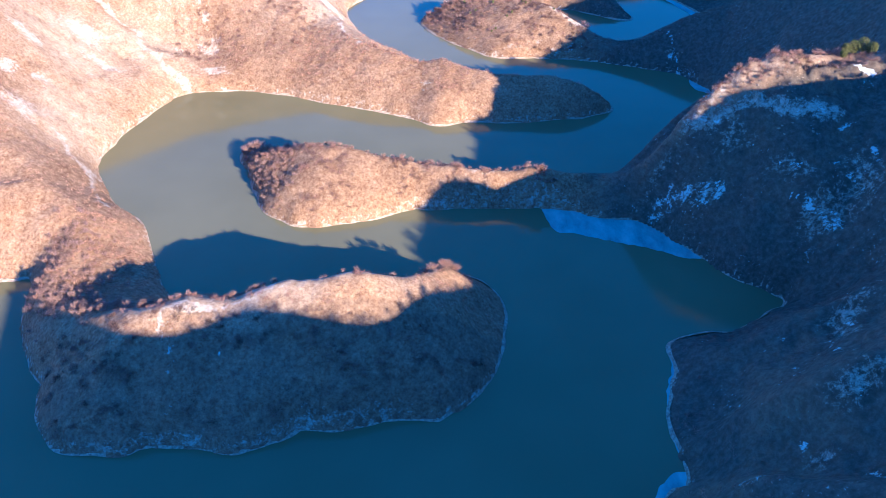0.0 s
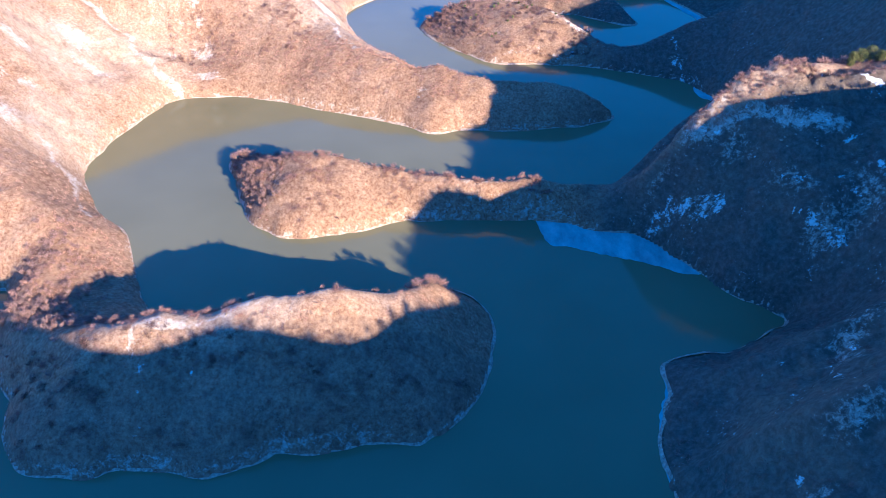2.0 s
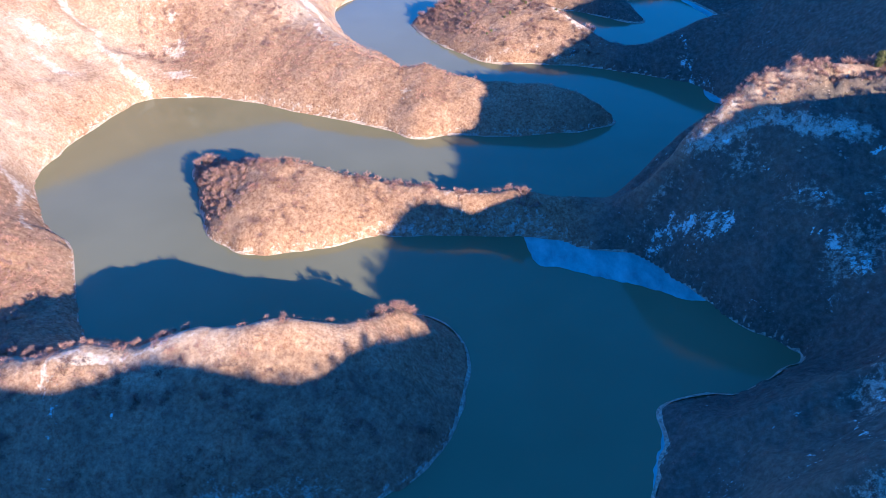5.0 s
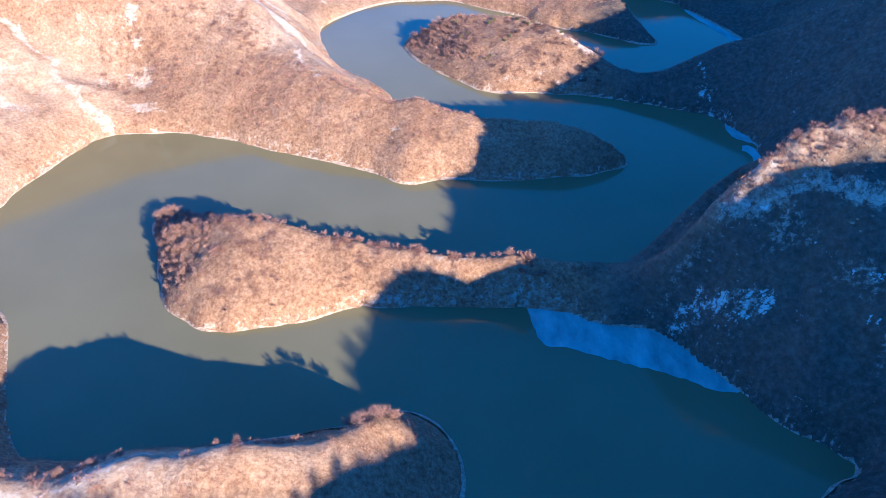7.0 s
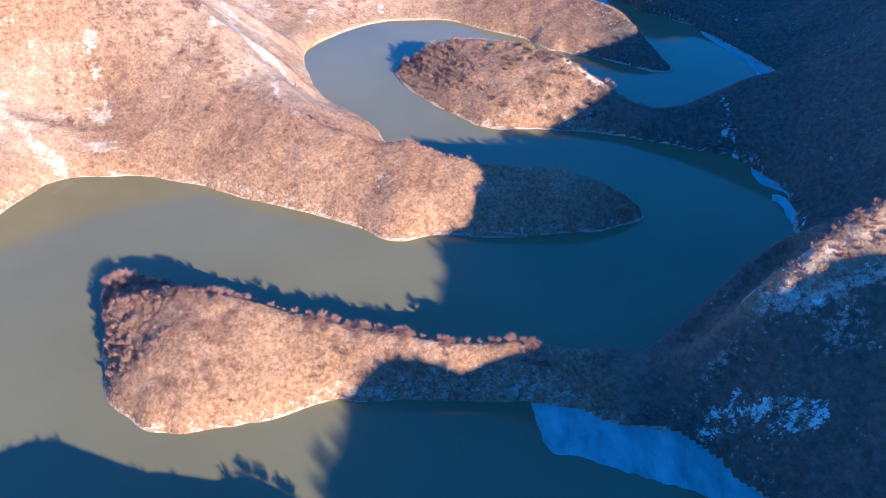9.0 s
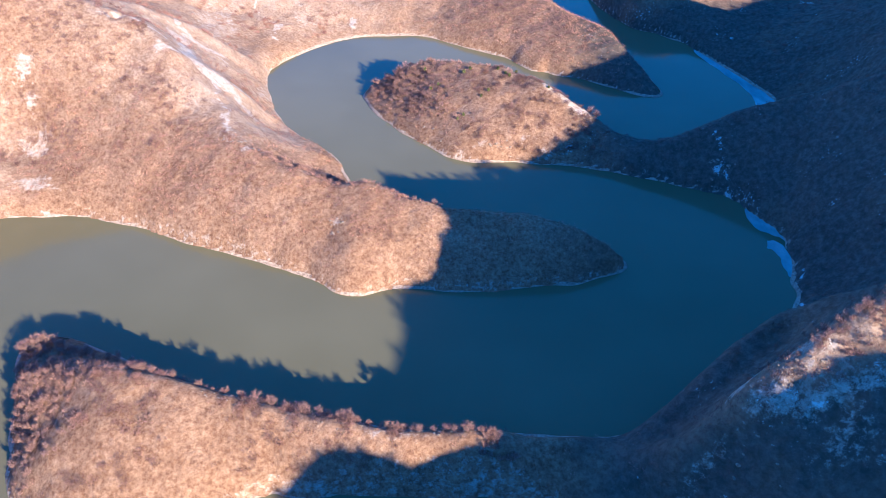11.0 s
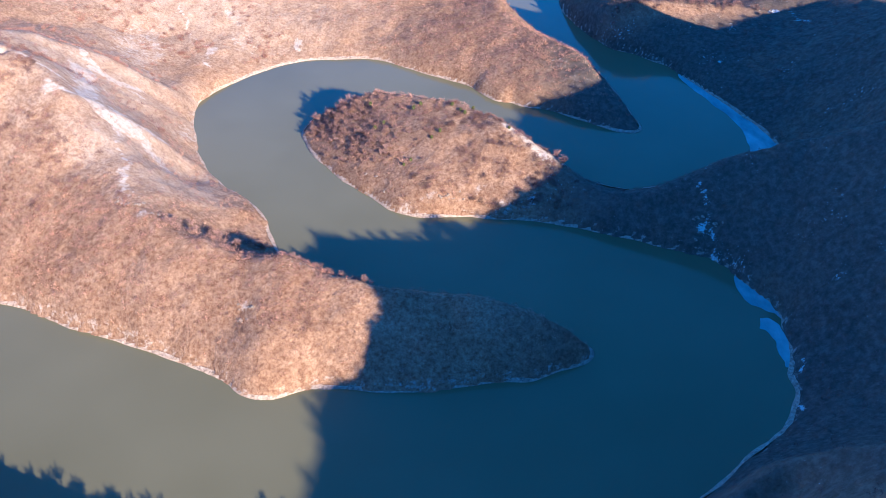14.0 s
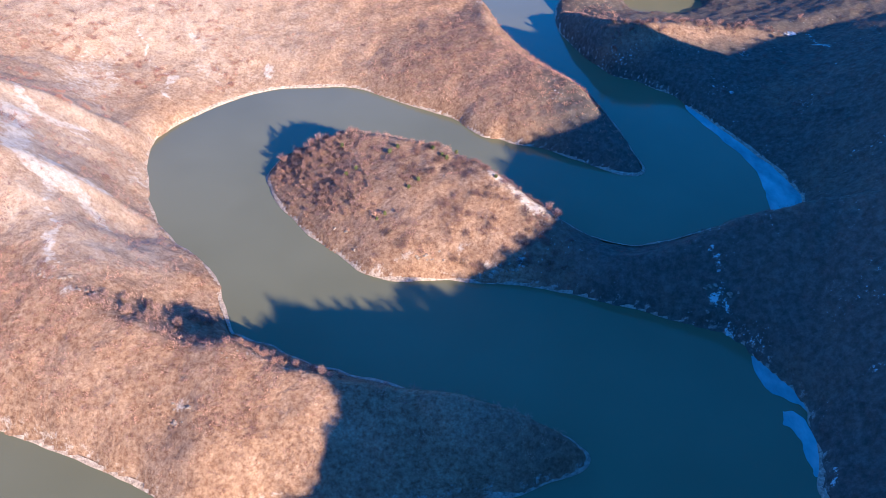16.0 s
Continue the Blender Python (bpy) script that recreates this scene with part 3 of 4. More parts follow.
def sheet(name, x, y, z, columns, material, masks):
    rows = len(x) // columns
    mesh = bpy.data.meshes.new(name)
    k = np.arange(rows * columns).reshape(rows, columns)
    quads = np.stack([k[:-1, :-1], k[:-1, 1:], k[1:, 1:], k[1:, :-1]], -1).reshape(-1, 4)
    mesh.vertices.add(len(x))
    mesh.vertices.foreach_set("co", np.stack([x, y, z], 1).ravel().astype(np.float32))
    mesh.loops.add(quads.size)
    mesh.loops.foreach_set("vertex_index", quads.ravel().astype(np.int32))
    mesh.polygons.add(len(quads))
    mesh.polygons.foreach_set("loop_start", (np.arange(len(quads)) * 4).astype(np.int32))
    mesh.update(calc_edges=True)
    mesh.polygons.foreach_set("use_smooth", np.ones(len(quads), bool))
    for key, values in masks.items():
        mesh.attributes.new(key, "FLOAT", "POINT").data.foreach_set("value", values.astype(np.float32))
    mesh.materials.append(material)
    return new(name, mesh)


ground = sheet("ground", xs, ys, Z, len(gx), GROUND, {"bare": bare, "snow": snow, "pale": pale, "litter_shade": litter_shade})
tagged(ground, "dry winter hillsides of meandering canyon peninsulas", "ground", kind="structure")

wx, wy = steps(-300, 330, 30, 1100, 0, 30), steps(95, 860, 30, 1100, 0, 30)
WX, WY = np.meshgrid(wx, wy)
water = sheet("water", WX.ravel(), WY.ravel(), np.zeros(WX.size), len(wx), WATER, {})
tagged(water, "calm silty green-brown river winding between peninsulas", "river", kind="structure")


def mesh_of(bm, name, material, smooth=False):
    mesh = bpy.data.meshes.new(name)
    bm.to_mesh(mesh)
    bm.free()
    mesh.materials.append(material)
    if smooth:
        mesh.polygons.foreach_set("use_smooth", np.ones(len(mesh.polygons), bool))
    return mesh


def part(name, data, parent, label=""):
    ob = new(name, data)
    ob.parent = parent
    return tagged(ob, label)


def spot(x, y):
    return float(lie(x, y)[0])


# ---- the pale ledge along the waterline ----
def ledge(line, label):
    """A low strip of bare rock on the water's edge, uneven in width and height."""
    mine = line[(np.abs(line[:, 0]) < 330) & (line[:, 1] > 90) & (line[:, 1] < 860)]
    dense = smooth_line(mine[::2], 6)
    along = np.gradient(dense, axis=0)
    along /= np.linalg.norm(along, axis=1)[:, None] + 1e-9
    side = np.stack([-along[:, 1], along[:, 0]], 1)
    probe = lie(*(dense + side * 2).T, REACH) > lie(*(dense - side * 2).T, REACH)
    side = np.where(probe[:, None], side, -side)
    wide = np.clip(0.62 + 0.75 * fractal(dense[:, 0], dense[:, 1], 9, 91, 4), 0.22, 1.6)
    rough = 0.22 * grain(dense[:, 0], dense[:, 1], 1.1, 97)
    bm = bmesh.new()
    rows = []
    for out, low in ((-1.1, -0.3), (-1.0, 0.22), (-0.2, 0.5), (0.7, 0.95)):
        place = dense + side * (out * (wide + 0.15))[:, None]
        z = low + (rough * 0.6 if low > 0 else np.zeros(len(dense)))
        rows.append([bm.verts.new((x, y, h)) for (x, y), h in zip(place, z)])
    for a, b in zip(rows, rows[1:]):
        for k in range(len(a) - 1):
            if np.hypot(*(dense[k + 1] - dense[k])) < 6:
                bm.faces.new((a[k], a[k + 1], b[k + 1], b[k]))
    bmesh.ops.recalc_face_normals(bm, faces=bm.faces)
    ob = new("shore_ledge", mesh_of(bm, "shore_ledge", LEDGE, True))
    return tagged(ob, label, "shore", kind="structure")


ledge(BANKS[0], "pale limestone ledge along the waterline")
ledge(BANKS[1], "pale limestone ledge along the waterline")


# ---- ice along the shaded banks ----
def ice_sheet(outline, label):
    line = smooth_line(outline + outline[:1], 6)[:-1]
    line = line + np.stack([grain(line[:, 0], line[:, 1], 3.0, 41), grain(line[:, 0], line[:, 1], 3.0, 43)], 1) * 0.7
    bm = bmesh.new()
    top = [bm.verts.new((x, y, 0.10)) for x, y in line]
    low = [bm.verts.new((x, y, -0.05)) for x, y in line]
    bm.faces.new(top)
    for i in range(len(top)):
        j = (i + 1) % len(top)
        bm.faces.new((low[i], low[j], top[j], top[i]))
    bmesh.ops.recalc_face_normals(bm, faces=bm.faces)
    bmesh.ops.triangulate(bm, faces=[f for f in bm.faces if len(f.verts) > 4])
    ob = new("ice_sheet", mesh_of(bm, "ice_sheet", ICE))
    return tagged(ob, label, "ice", group="ice along the shaded banks")


ice_sheet([(55, 322.5), (64.5, 323.5), (72, 321), (83, 317), (94, 317), (106, 312), (115, 303), (122, 292), (129, 279.5), (120, 279.5), (107.5, 285.5), (92, 291), (76, 296.5), (70, 299.5), (60.5, 300.5), (57, 310)], "pale blue ice sheet frozen against the shaded bank")
ice_sheet([(194, 664), (209, 637), (220, 614), (226, 594), (227.5, 573), (222, 559), (208, 558), (210.5, 580), (211, 599), (203.5, 623), (193, 652)], "long pale ice strip along the dark far bank")
ice_sheet([(91, 152), (86, 156), (79, 151), (74, 143), (77, 138), (86, 140)], "small wedge of pale ice in the near cove")
ice_sheet([(175, 479), (180, 478), (184, 474), (187, 466), (189, 460), (187, 454), (184, 458.5), (180.5, 461), (176, 463.5), (174.8, 470)], "wind-cracked ice shelf below the rocky bank")
ice_sheet([(178, 455.5), (182, 455), (184.5, 449), (185, 444), (182, 432), (179.7, 433), (180, 442), (179.3, 448), (176.6, 450.5)], "narrow tongue of pale ice below the rocky bank")
ice_sheet([(99, 216), (98, 208), (95.5, 201), (92.5, 193), (88.6, 178), (88.4, 164), (87.2, 164), (87.2, 178), (90.6, 194), (94, 202), (96, 208), (96.2, 216)], "narrow white rim ice along the near shaded bank")

# ---- shrubs: uncountable low cover ----
def twig_fan(rng, stems, twigs, lean):
    """A bare domed shrub one metre high: stems from one root, fine twigs towards the outside, as triangles."""
    tris = []
    for k in range(stems):
        turn, out = k * 2.4 + rng.normal(0, 0.4), lean * math.sqrt((k + 0.5) / stems) * rng.uniform(0.8, 1.1)
        way = np.array([math.cos(turn) * math.sin(out), math.sin(turn) * math.sin(out), math.cos(out)])
        base = np.array([math.cos(turn), math.sin(turn), 0]) * rng.uniform(0, 0.25) - np.array([0, 0, 0.15])
        tip = base + way * rng.uniform(0.75, 1.1) * np.array([1.0, 1.0, 0.95])
        side = np.cross(tip - base, rng.normal(0, 1, 3))
        side = side / (np.linalg.norm(side) + 1e-9) * 0.02
        tris.append([base - side, base + side, tip])
        for _ in range(twigs):
            start = base + (tip - base) * rng.uniform(0.35, 0.95)
            d = way + rng.normal(0, 0.55, 3) + np.array([0, 0, 0.15])
            end = start + d / np.linalg.norm(d) * rng.uniform(0.22, 0.46)
            side = np.cross(end - start, rng.normal(0, 1, 3))
            side = side / (np.linalg.norm(side) + 1e-9) * rng.uniform(0.025, 0.043)
            tris.append([start - side, start + side, end])
    return np.array(tris)


def slivers(name, tris, tint, material):
    """One mesh out of loose triangles (n, 3, 3) with a tint for each."""
    mesh = bpy.data.meshes.new(name)
    n = len(tris)
    mesh.vertices.add(3 * n)
    mesh.vertices.foreach_set("co", tris.reshape(-1).astype(np.float32))
    mesh.loops.add(3 * n)
    mesh.loops.foreach_set("vertex_index", np.arange(3 * n, dtype=np.int32))
    mesh.polygons.add(n)
    mesh.polygons.foreach_set("loop_start", (np.arange(n) * 3).astype(np.int32))
    mesh.update(calc_edges=True)
    mesh.attributes.new("tint", "FLOAT", "POINT").data.foreach_set("value", np.repeat(tint, 3).astype(np.float32))
    mesh.materials.append(material)
    return mesh


# slopes with hardly a bush
BARREN = [(-86, 538, 22, 18, -35), (-74, 515, 16, 18, 0), (-235, 440, 40, 40, 0)]
rng = np.random.default_rng(7)
FANS = [twig_fan(rng, 10, 4, 1.15) for _ in range(6)]
cell = 3.3
cx, cy = np.meshgrid(np.arange(-290, 320, cell), np.arange(112, 850, cell))
px = (cx + rng.uniform(-0.5, 0.5, cx.shape) * cell * 0.95).ravel()
py = (cy + rng.uniform(-0.5, 0.5, cy.shape) * cell * 0.95).ravel()
# closer growth: middle, reach along x and y, turn, how many
for sx, sy, rx, ry, turn, count in ((-40, 458, 62, 17, -14, 1500), (-110, 500, 34, 26, 25, 600), (160, 326, 50, 8, 8, 700), (-92, 345, 12, 32, 14, 500), (35, 570, 42, 26, -25, 700), (90, 665, 52, 30, -35, 900), (-158, 255, 20, 36, 0, 500), (-82, 545, 36, 30, 20, 500), (-150, 490, 30, 30, 0, 300), (-35, 335, 52, 16, 0, 260), (-60, 212, 70, 20, 4, 300)):
    u, v = rng.uniform(-1, 1, count), rng.uniform(-1, 1, count)
    c, s = math.cos(radians(turn)), math.sin(radians(turn))
    px = np.concatenate([px, sx + u * rx * c - v * ry * s])
    py = np.concatenate([py, sy + u * rx * s + v * ry * c])
pz, reach = lie(px, py), lie(px, py, REACH)
wood, thin, stony = field(px, py, WOOD_SPOTS), np.maximum(field(px, py, OPEN_SPOTS), 0.75 * field(px, py, PALE_SPOTS)), np.maximum(field(px, py, BARE_SPOTS), field(px, py, SCAR_SPOTS))
# bushes stand close together in the scrub and apart on the open grass
clump = np.clip(0.68 + 1.1 * fractal(px, py, 16, 55, 3) + 0.5 * wood - 0.33 * thin, 0, 1)
density = (0.16 + 0.95 * clump) * (1 - 0.75 * stony) + 0.3 * wood
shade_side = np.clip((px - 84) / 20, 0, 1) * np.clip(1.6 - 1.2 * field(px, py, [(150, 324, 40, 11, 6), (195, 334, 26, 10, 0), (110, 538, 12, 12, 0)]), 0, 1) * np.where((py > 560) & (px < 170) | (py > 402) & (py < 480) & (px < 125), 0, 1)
lone = field(px, py, OPEN_SPOTS) > 0.15
density = np.where(lone, 0.14, density)
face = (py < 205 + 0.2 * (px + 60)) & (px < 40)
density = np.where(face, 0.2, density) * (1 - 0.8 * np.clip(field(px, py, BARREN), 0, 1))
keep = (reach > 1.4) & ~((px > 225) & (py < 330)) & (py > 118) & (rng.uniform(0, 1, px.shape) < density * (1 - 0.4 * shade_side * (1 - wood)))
px, py, pz, wood, reach, thin, clump = px[keep], py[keep], pz[keep], wood[keep], reach[keep], thin[keep], clump[keep]
size = rng.uniform(0.8, 1.75, px.shape) * rng.uniform(0.75, 1.2, px.shape) * (1 + 0.15 * wood) * np.clip(0.45 + reach / 10, 0.5, 1)
# eastern slopes' shade put into scrub tint; dark blotches over near south face
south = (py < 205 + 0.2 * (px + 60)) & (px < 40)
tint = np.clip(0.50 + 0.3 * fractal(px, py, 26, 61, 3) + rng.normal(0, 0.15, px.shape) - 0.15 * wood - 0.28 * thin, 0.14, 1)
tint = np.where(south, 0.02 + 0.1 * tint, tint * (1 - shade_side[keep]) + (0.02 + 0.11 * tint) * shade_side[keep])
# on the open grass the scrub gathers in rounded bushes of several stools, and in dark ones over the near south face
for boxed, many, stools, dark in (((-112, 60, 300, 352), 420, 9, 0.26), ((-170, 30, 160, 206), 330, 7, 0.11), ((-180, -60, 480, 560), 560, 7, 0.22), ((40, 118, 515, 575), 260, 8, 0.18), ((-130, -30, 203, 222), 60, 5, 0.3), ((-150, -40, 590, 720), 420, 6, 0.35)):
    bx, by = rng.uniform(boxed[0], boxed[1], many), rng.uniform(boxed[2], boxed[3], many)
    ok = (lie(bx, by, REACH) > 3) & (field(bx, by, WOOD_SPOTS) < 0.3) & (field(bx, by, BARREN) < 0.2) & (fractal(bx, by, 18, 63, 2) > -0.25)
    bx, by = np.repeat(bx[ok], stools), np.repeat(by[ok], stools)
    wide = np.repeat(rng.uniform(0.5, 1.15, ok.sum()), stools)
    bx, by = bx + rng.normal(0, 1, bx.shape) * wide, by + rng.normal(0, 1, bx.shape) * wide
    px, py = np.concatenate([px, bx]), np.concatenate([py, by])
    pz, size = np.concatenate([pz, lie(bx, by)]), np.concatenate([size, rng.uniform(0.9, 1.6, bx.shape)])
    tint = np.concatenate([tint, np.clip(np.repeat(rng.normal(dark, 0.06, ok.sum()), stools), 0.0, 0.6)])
REGIONS = {"front": (py < 285) & (px < 60), "middle": (py >= 285) & (py < 392) & (px > -130) & (px < 80), "west": (px <= -130) & (py < 560),
           "east": (px >= 60) & (py < 410), "spur": (py >= 392) & (py < 500) & (px > -130), "rest": py > 0}
taken = np.zeros(px.shape, bool)
for key, where in REGIONS.items():
    where = where & ~taken
    taken |= where
    idx = np.flatnonzero(where)
    tris, tints = [], []
    for v, fan in enumerate(FANS):
        pick = idx[idx % len(FANS) == v]
        turn = rng.uniform(0, 2 * math.pi, len(pick))
        c, s = np.cos(turn), np.sin(turn)
        wide, tall = size[pick] * rng.uniform(0.9, 1.3, len(pick)), size[pick] * rng.uniform(0.8, 1.25, len(pick))
        f = fan[None]
        tx = (f[..., 0] * c[:, None, None] - f[..., 1] * s[:, None, None]) * wide[:, None, None] + px[pick][:, None, None]
        ty = (f[..., 0] * s[:, None, None] + f[..., 1] * c[:, None, None]) * wide[:, None, None] + py[pick][:, None, None]
        tz = f[..., 2] * tall[:, None, None] + pz[pick][:, None, None]
        tris.append(np.stack([tx, ty, tz], -1).reshape(-1, 3, 3))
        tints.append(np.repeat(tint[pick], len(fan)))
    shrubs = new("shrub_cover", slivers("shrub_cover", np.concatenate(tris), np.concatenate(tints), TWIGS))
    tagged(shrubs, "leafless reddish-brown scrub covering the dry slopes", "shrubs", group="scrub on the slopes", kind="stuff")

# ---- bare trees ----
def limb(bm, start, end, r0, r1, sides=5):
    a, b = Vector(start), Vector(end)
    turn = (b - a).to_track_quat("Z", "Y").to_matrix()
    rings = []
    for centre, r in ((a, r0), (a.lerp(b, 0.5) + Vector((random.uniform(-1, 1), random.uniform(-1, 1), 0)) * r0 * 0.8, (r0 + r1) / 2), (b, r1)):
        rings.append([bm.verts.new(centre + turn @ Vector((math.cos(k * 2 * math.pi / sides) * r, math.sin(k * 2 * math.pi / sides) * r, 0))) for k in range(sides)])
    for low, high in zip(rings, rings[1:]):
        for k in range(sides):
            bm.faces.new((low[k], low[(k + 1) % sides], high[(k + 1) % sides], high[k]))
    bm.faces.new(rings[-1])


def bare_tree(seed):
    """A leafless tree six metres high: trunk, limbs, and a domed crown of fine twigs. Also gives its slivers, for thickets."""
    random.seed(seed)
    own = np.random.default_rng(seed)
    tree = new("bare_tree")
    bm = bmesh.new()
    fork = Vector((random.uniform(-0.2, 0.2), random.uniform(-0.2, 0.2), random.uniform(0.9, 1.5)))
    limb(bm, (0, 0, -0.6), fork, 0.12, 0.07, 7)
    part("trunk", mesh_of(bm, "trunk", BARK, True), tree)
    tris, wood_tris = [], [[(-0.1, 0, -0.5), (0.1, 0, -0.5), tuple(fork)], [(0, -0.1, -0.5), (0, 0.1, -0.5), tuple(fork)]]
    reach_x, reach_y, high = random.uniform(2.2, 2.9), random.uniform(2.2, 2.9), random.uniform(5.2, 6.2)
    for k in range(7):
        turn, up = k * 2.4 + random.uniform(-0.4, 0.4), random.uniform(0.35, 0.95)
        tip = Vector((math.cos(turn) * reach_x * math.sqrt(1 - up * up), math.sin(turn) * reach_y * math.sqrt(1 - up * up), 1.4 + (high - 1.4) * up)) * 0.86
        root = fork * random.uniform(0.55, 1.0)
        bm = bmesh.new()
        limb(bm, root, tip, 0.034, 0.010)
        part("limb", mesh_of(bm, "limb", BARK, True), tree)
        wood_tris.append([root - Vector((0.03, 0, 0)), root + Vector((0.03, 0, 0)), tip])
        for _ in range(38):
            far = own.uniform(0.15, 1.0)
            s = root.lerp(tip, far)
            way = Vector((s.x / reach_x + own.normal(0, 0.55), s.y / reach_y + own.normal(0, 0.55), 0.55 + own.normal(0, 0.35))).normalized()
            e = s + way * own.uniform(0.7, 1.7) * (1.25 - 0.5 * far)
            w = way.cross(Vector(own.normal(0, 1, 3))).normalized() * 0.026
            tris.append([s - w, s + w, e])
            for _ in range(5):
                s2 = s.lerp(e, own.uniform(0.25, 0.95))
                d2 = (way + Vector(own.normal(0, 0.5, 3))).normalized()
                w2 = d2.cross(Vector(own.normal(0, 1, 3))).normalized() * 0.030
                tris.append([s2 - w2, s2 + w2, s2 + d2 * own.uniform(0.35, 0.8)])
    tris = np.array([[list(v) for v in t] for t in tris])
    part("crown", slivers("crown", tris, own.uniform(0, 1, len(tris)), TREE_TWIGS), tree, "crown of fine pinkish bare twigs")
    tagged(tree, "leafless tree with pinkish twigs on a rocky slope", "tree", group="bare trees along the ridges")
    return tree, np.concatenate([tris, np.array([[list(v) for v in t] for t in wood_tris])])


# stretches of the plan where single trees stand out: from, to, how many, spread, height
STANDS = [((-38, 470), (-16, 474), 10, 2.0, 4.2), ((4, 459), (40, 450), 10, 1.2, 3.2), ((-111, 374), (-94, 326), 44, 4.0, 3.1), ((-98, 362), (-80, 318), 26, 5.0, 3.4), ((-107, 373), (-100, 370), 4, 2.0, 5.6), ((-100, 372), (-62, 360), 16, 3.6, 4.4), ((-62, 351), (-46, 348), 13, 1.4, 3.6), ((-46, 347), (-22, 344.5), 8, 1.2, 3.2), ((-110, 374), (-102, 377), 8, 1.8, 6.0), ((-100, 375), (-82, 366), 12, 2.0, 4.4),
          ((-20, 343.8), (12, 337.3), 24, 1.2, 4.6), ((12, 336.5), (30, 334.6), 10, 1.1, 4.0), ((30, 334.5), (46, 334.3), 6, 1.0, 3.2), ((47, 333), (58, 326), 24, 2.4, 4.0),
          ((-6, 246), (9, 252), 14, 1.8, 4.8), ((-86, 214.5), (-62, 219), 14, 1.0, 3.2), ((-104, 211), (-90, 213), 6, 1.2, 3.0), ((-34, 223), (-16, 231), 9, 1.0, 3.2), ((-170, 234), (-112, 214), 26, 6.0, 4.2),
          ((130, 325), (146, 328), 12, 3.0, 3.2), ((146, 328), (196, 341), 24, 5.0, 3.4), ((180, 342), (200, 345), 7, 2.0, 5.0), ((-6, 588), (30, 603), 20, 4.0, 4.4), ((-4, 574), (26, 545), 14, 6.0, 3.6),
          ((110, 541), (113, 538), 4, 1.0, 4.4), ((-40, 478), (-5, 488), 12, 3.0, 4.4), ((8, 462), (38, 453), 12, 1.6, 3.4), ((160, 715), (260, 728), 14, 5.0, 4.0)]
# thickets where no single tree can be told apart: middle, reach, how many, height
THICKETS = [((170, 708), (16, 7), 45, 3.4), ((215, 713), (40, 6), 60, 3.2), ((10, 580), (20, 16), 90, 3.4), ((22, 558), (18, 14), 70, 2.8), ((-164, 272), (14, 16), 55, 3.6), ((-160, 244), (14, 13), 40, 3.6), ((-140, 220), (26, 8), 40, 3.4), ((-90, 340), (12, 24), 110, 2.7), ((150, 324), (24, 5), 90, 2.3), ((182, 329), (24, 8), 50, 1.9)]
models = [bare_tree(s) for s in (3, 8, 21, 34)]
chance = random.Random(5)
first = set()
for (ax, ay), (bx, by), count, spread, tall in STANDS:
    for k in range(count):
        t = (k + chance.gauss(0.5, 1.2)) / count
        x, y = ax + (bx - ax) * t + chance.gauss(0, spread * 0.6), ay + (by - ay) * t + chance.gauss(0, spread * 0.6)
        if lie(x, y, REACH)[0] < 1.0:
            continue
        which = chance.randrange(len(models))
        grow = tall / 6.0 * chance.uniform(0.6, 1.2)
        m = pose(x, y, spot(x, y) - 0.05, chance.uniform(-9, 9), chance.uniform(-9, 9), chance.uniform(0, 360)) @ Matrix.Scale(grow, 4)
        if which in first:
            copied = copy_thing(models[which][0], m)
            copied.matrix_basis = m
        else:
            models[which][0].matrix_basis = m
            first.add(which)
for (ax, ay), (rx, ry), count, tall in THICKETS:
    heap = []
    for _ in range(count):
        x, y = ax + chance.gauss(0, rx * 0.5), ay + chance.gauss(0, ry * 0.5)
        if lie(x, y, REACH)[0] < 1.5:
            continue
        m = np.array(pose(x, y, spot(x, y) - 0.05, chance.uniform(-9, 9), chance.uniform(-9, 9), chance.uniform(0, 360)) @ Matrix.Scale(tall / 6.0 * chance.uniform(0.6, 1.3), 4))
        heap.append(models[chance.randrange(4)][1]@ m[:3, :3].T + m[:3, 3])
    heap = np.concatenate(heap)[::3]
    heap = heap.mean(1, keepdims=True) + (heap - heap.mean(1, keepdims=True)) * 1.4
    tagged(new("thicket", slivers("thicket", heap, np.random.default_rng(9).uniform(0, 0.55 if ay > 540 else 1, len(heap)), TREE_TWIGS)), "dense thicket of leafless pinkish-brown saplings", "thicket", group="thickets on the slopes", kind="stuff")


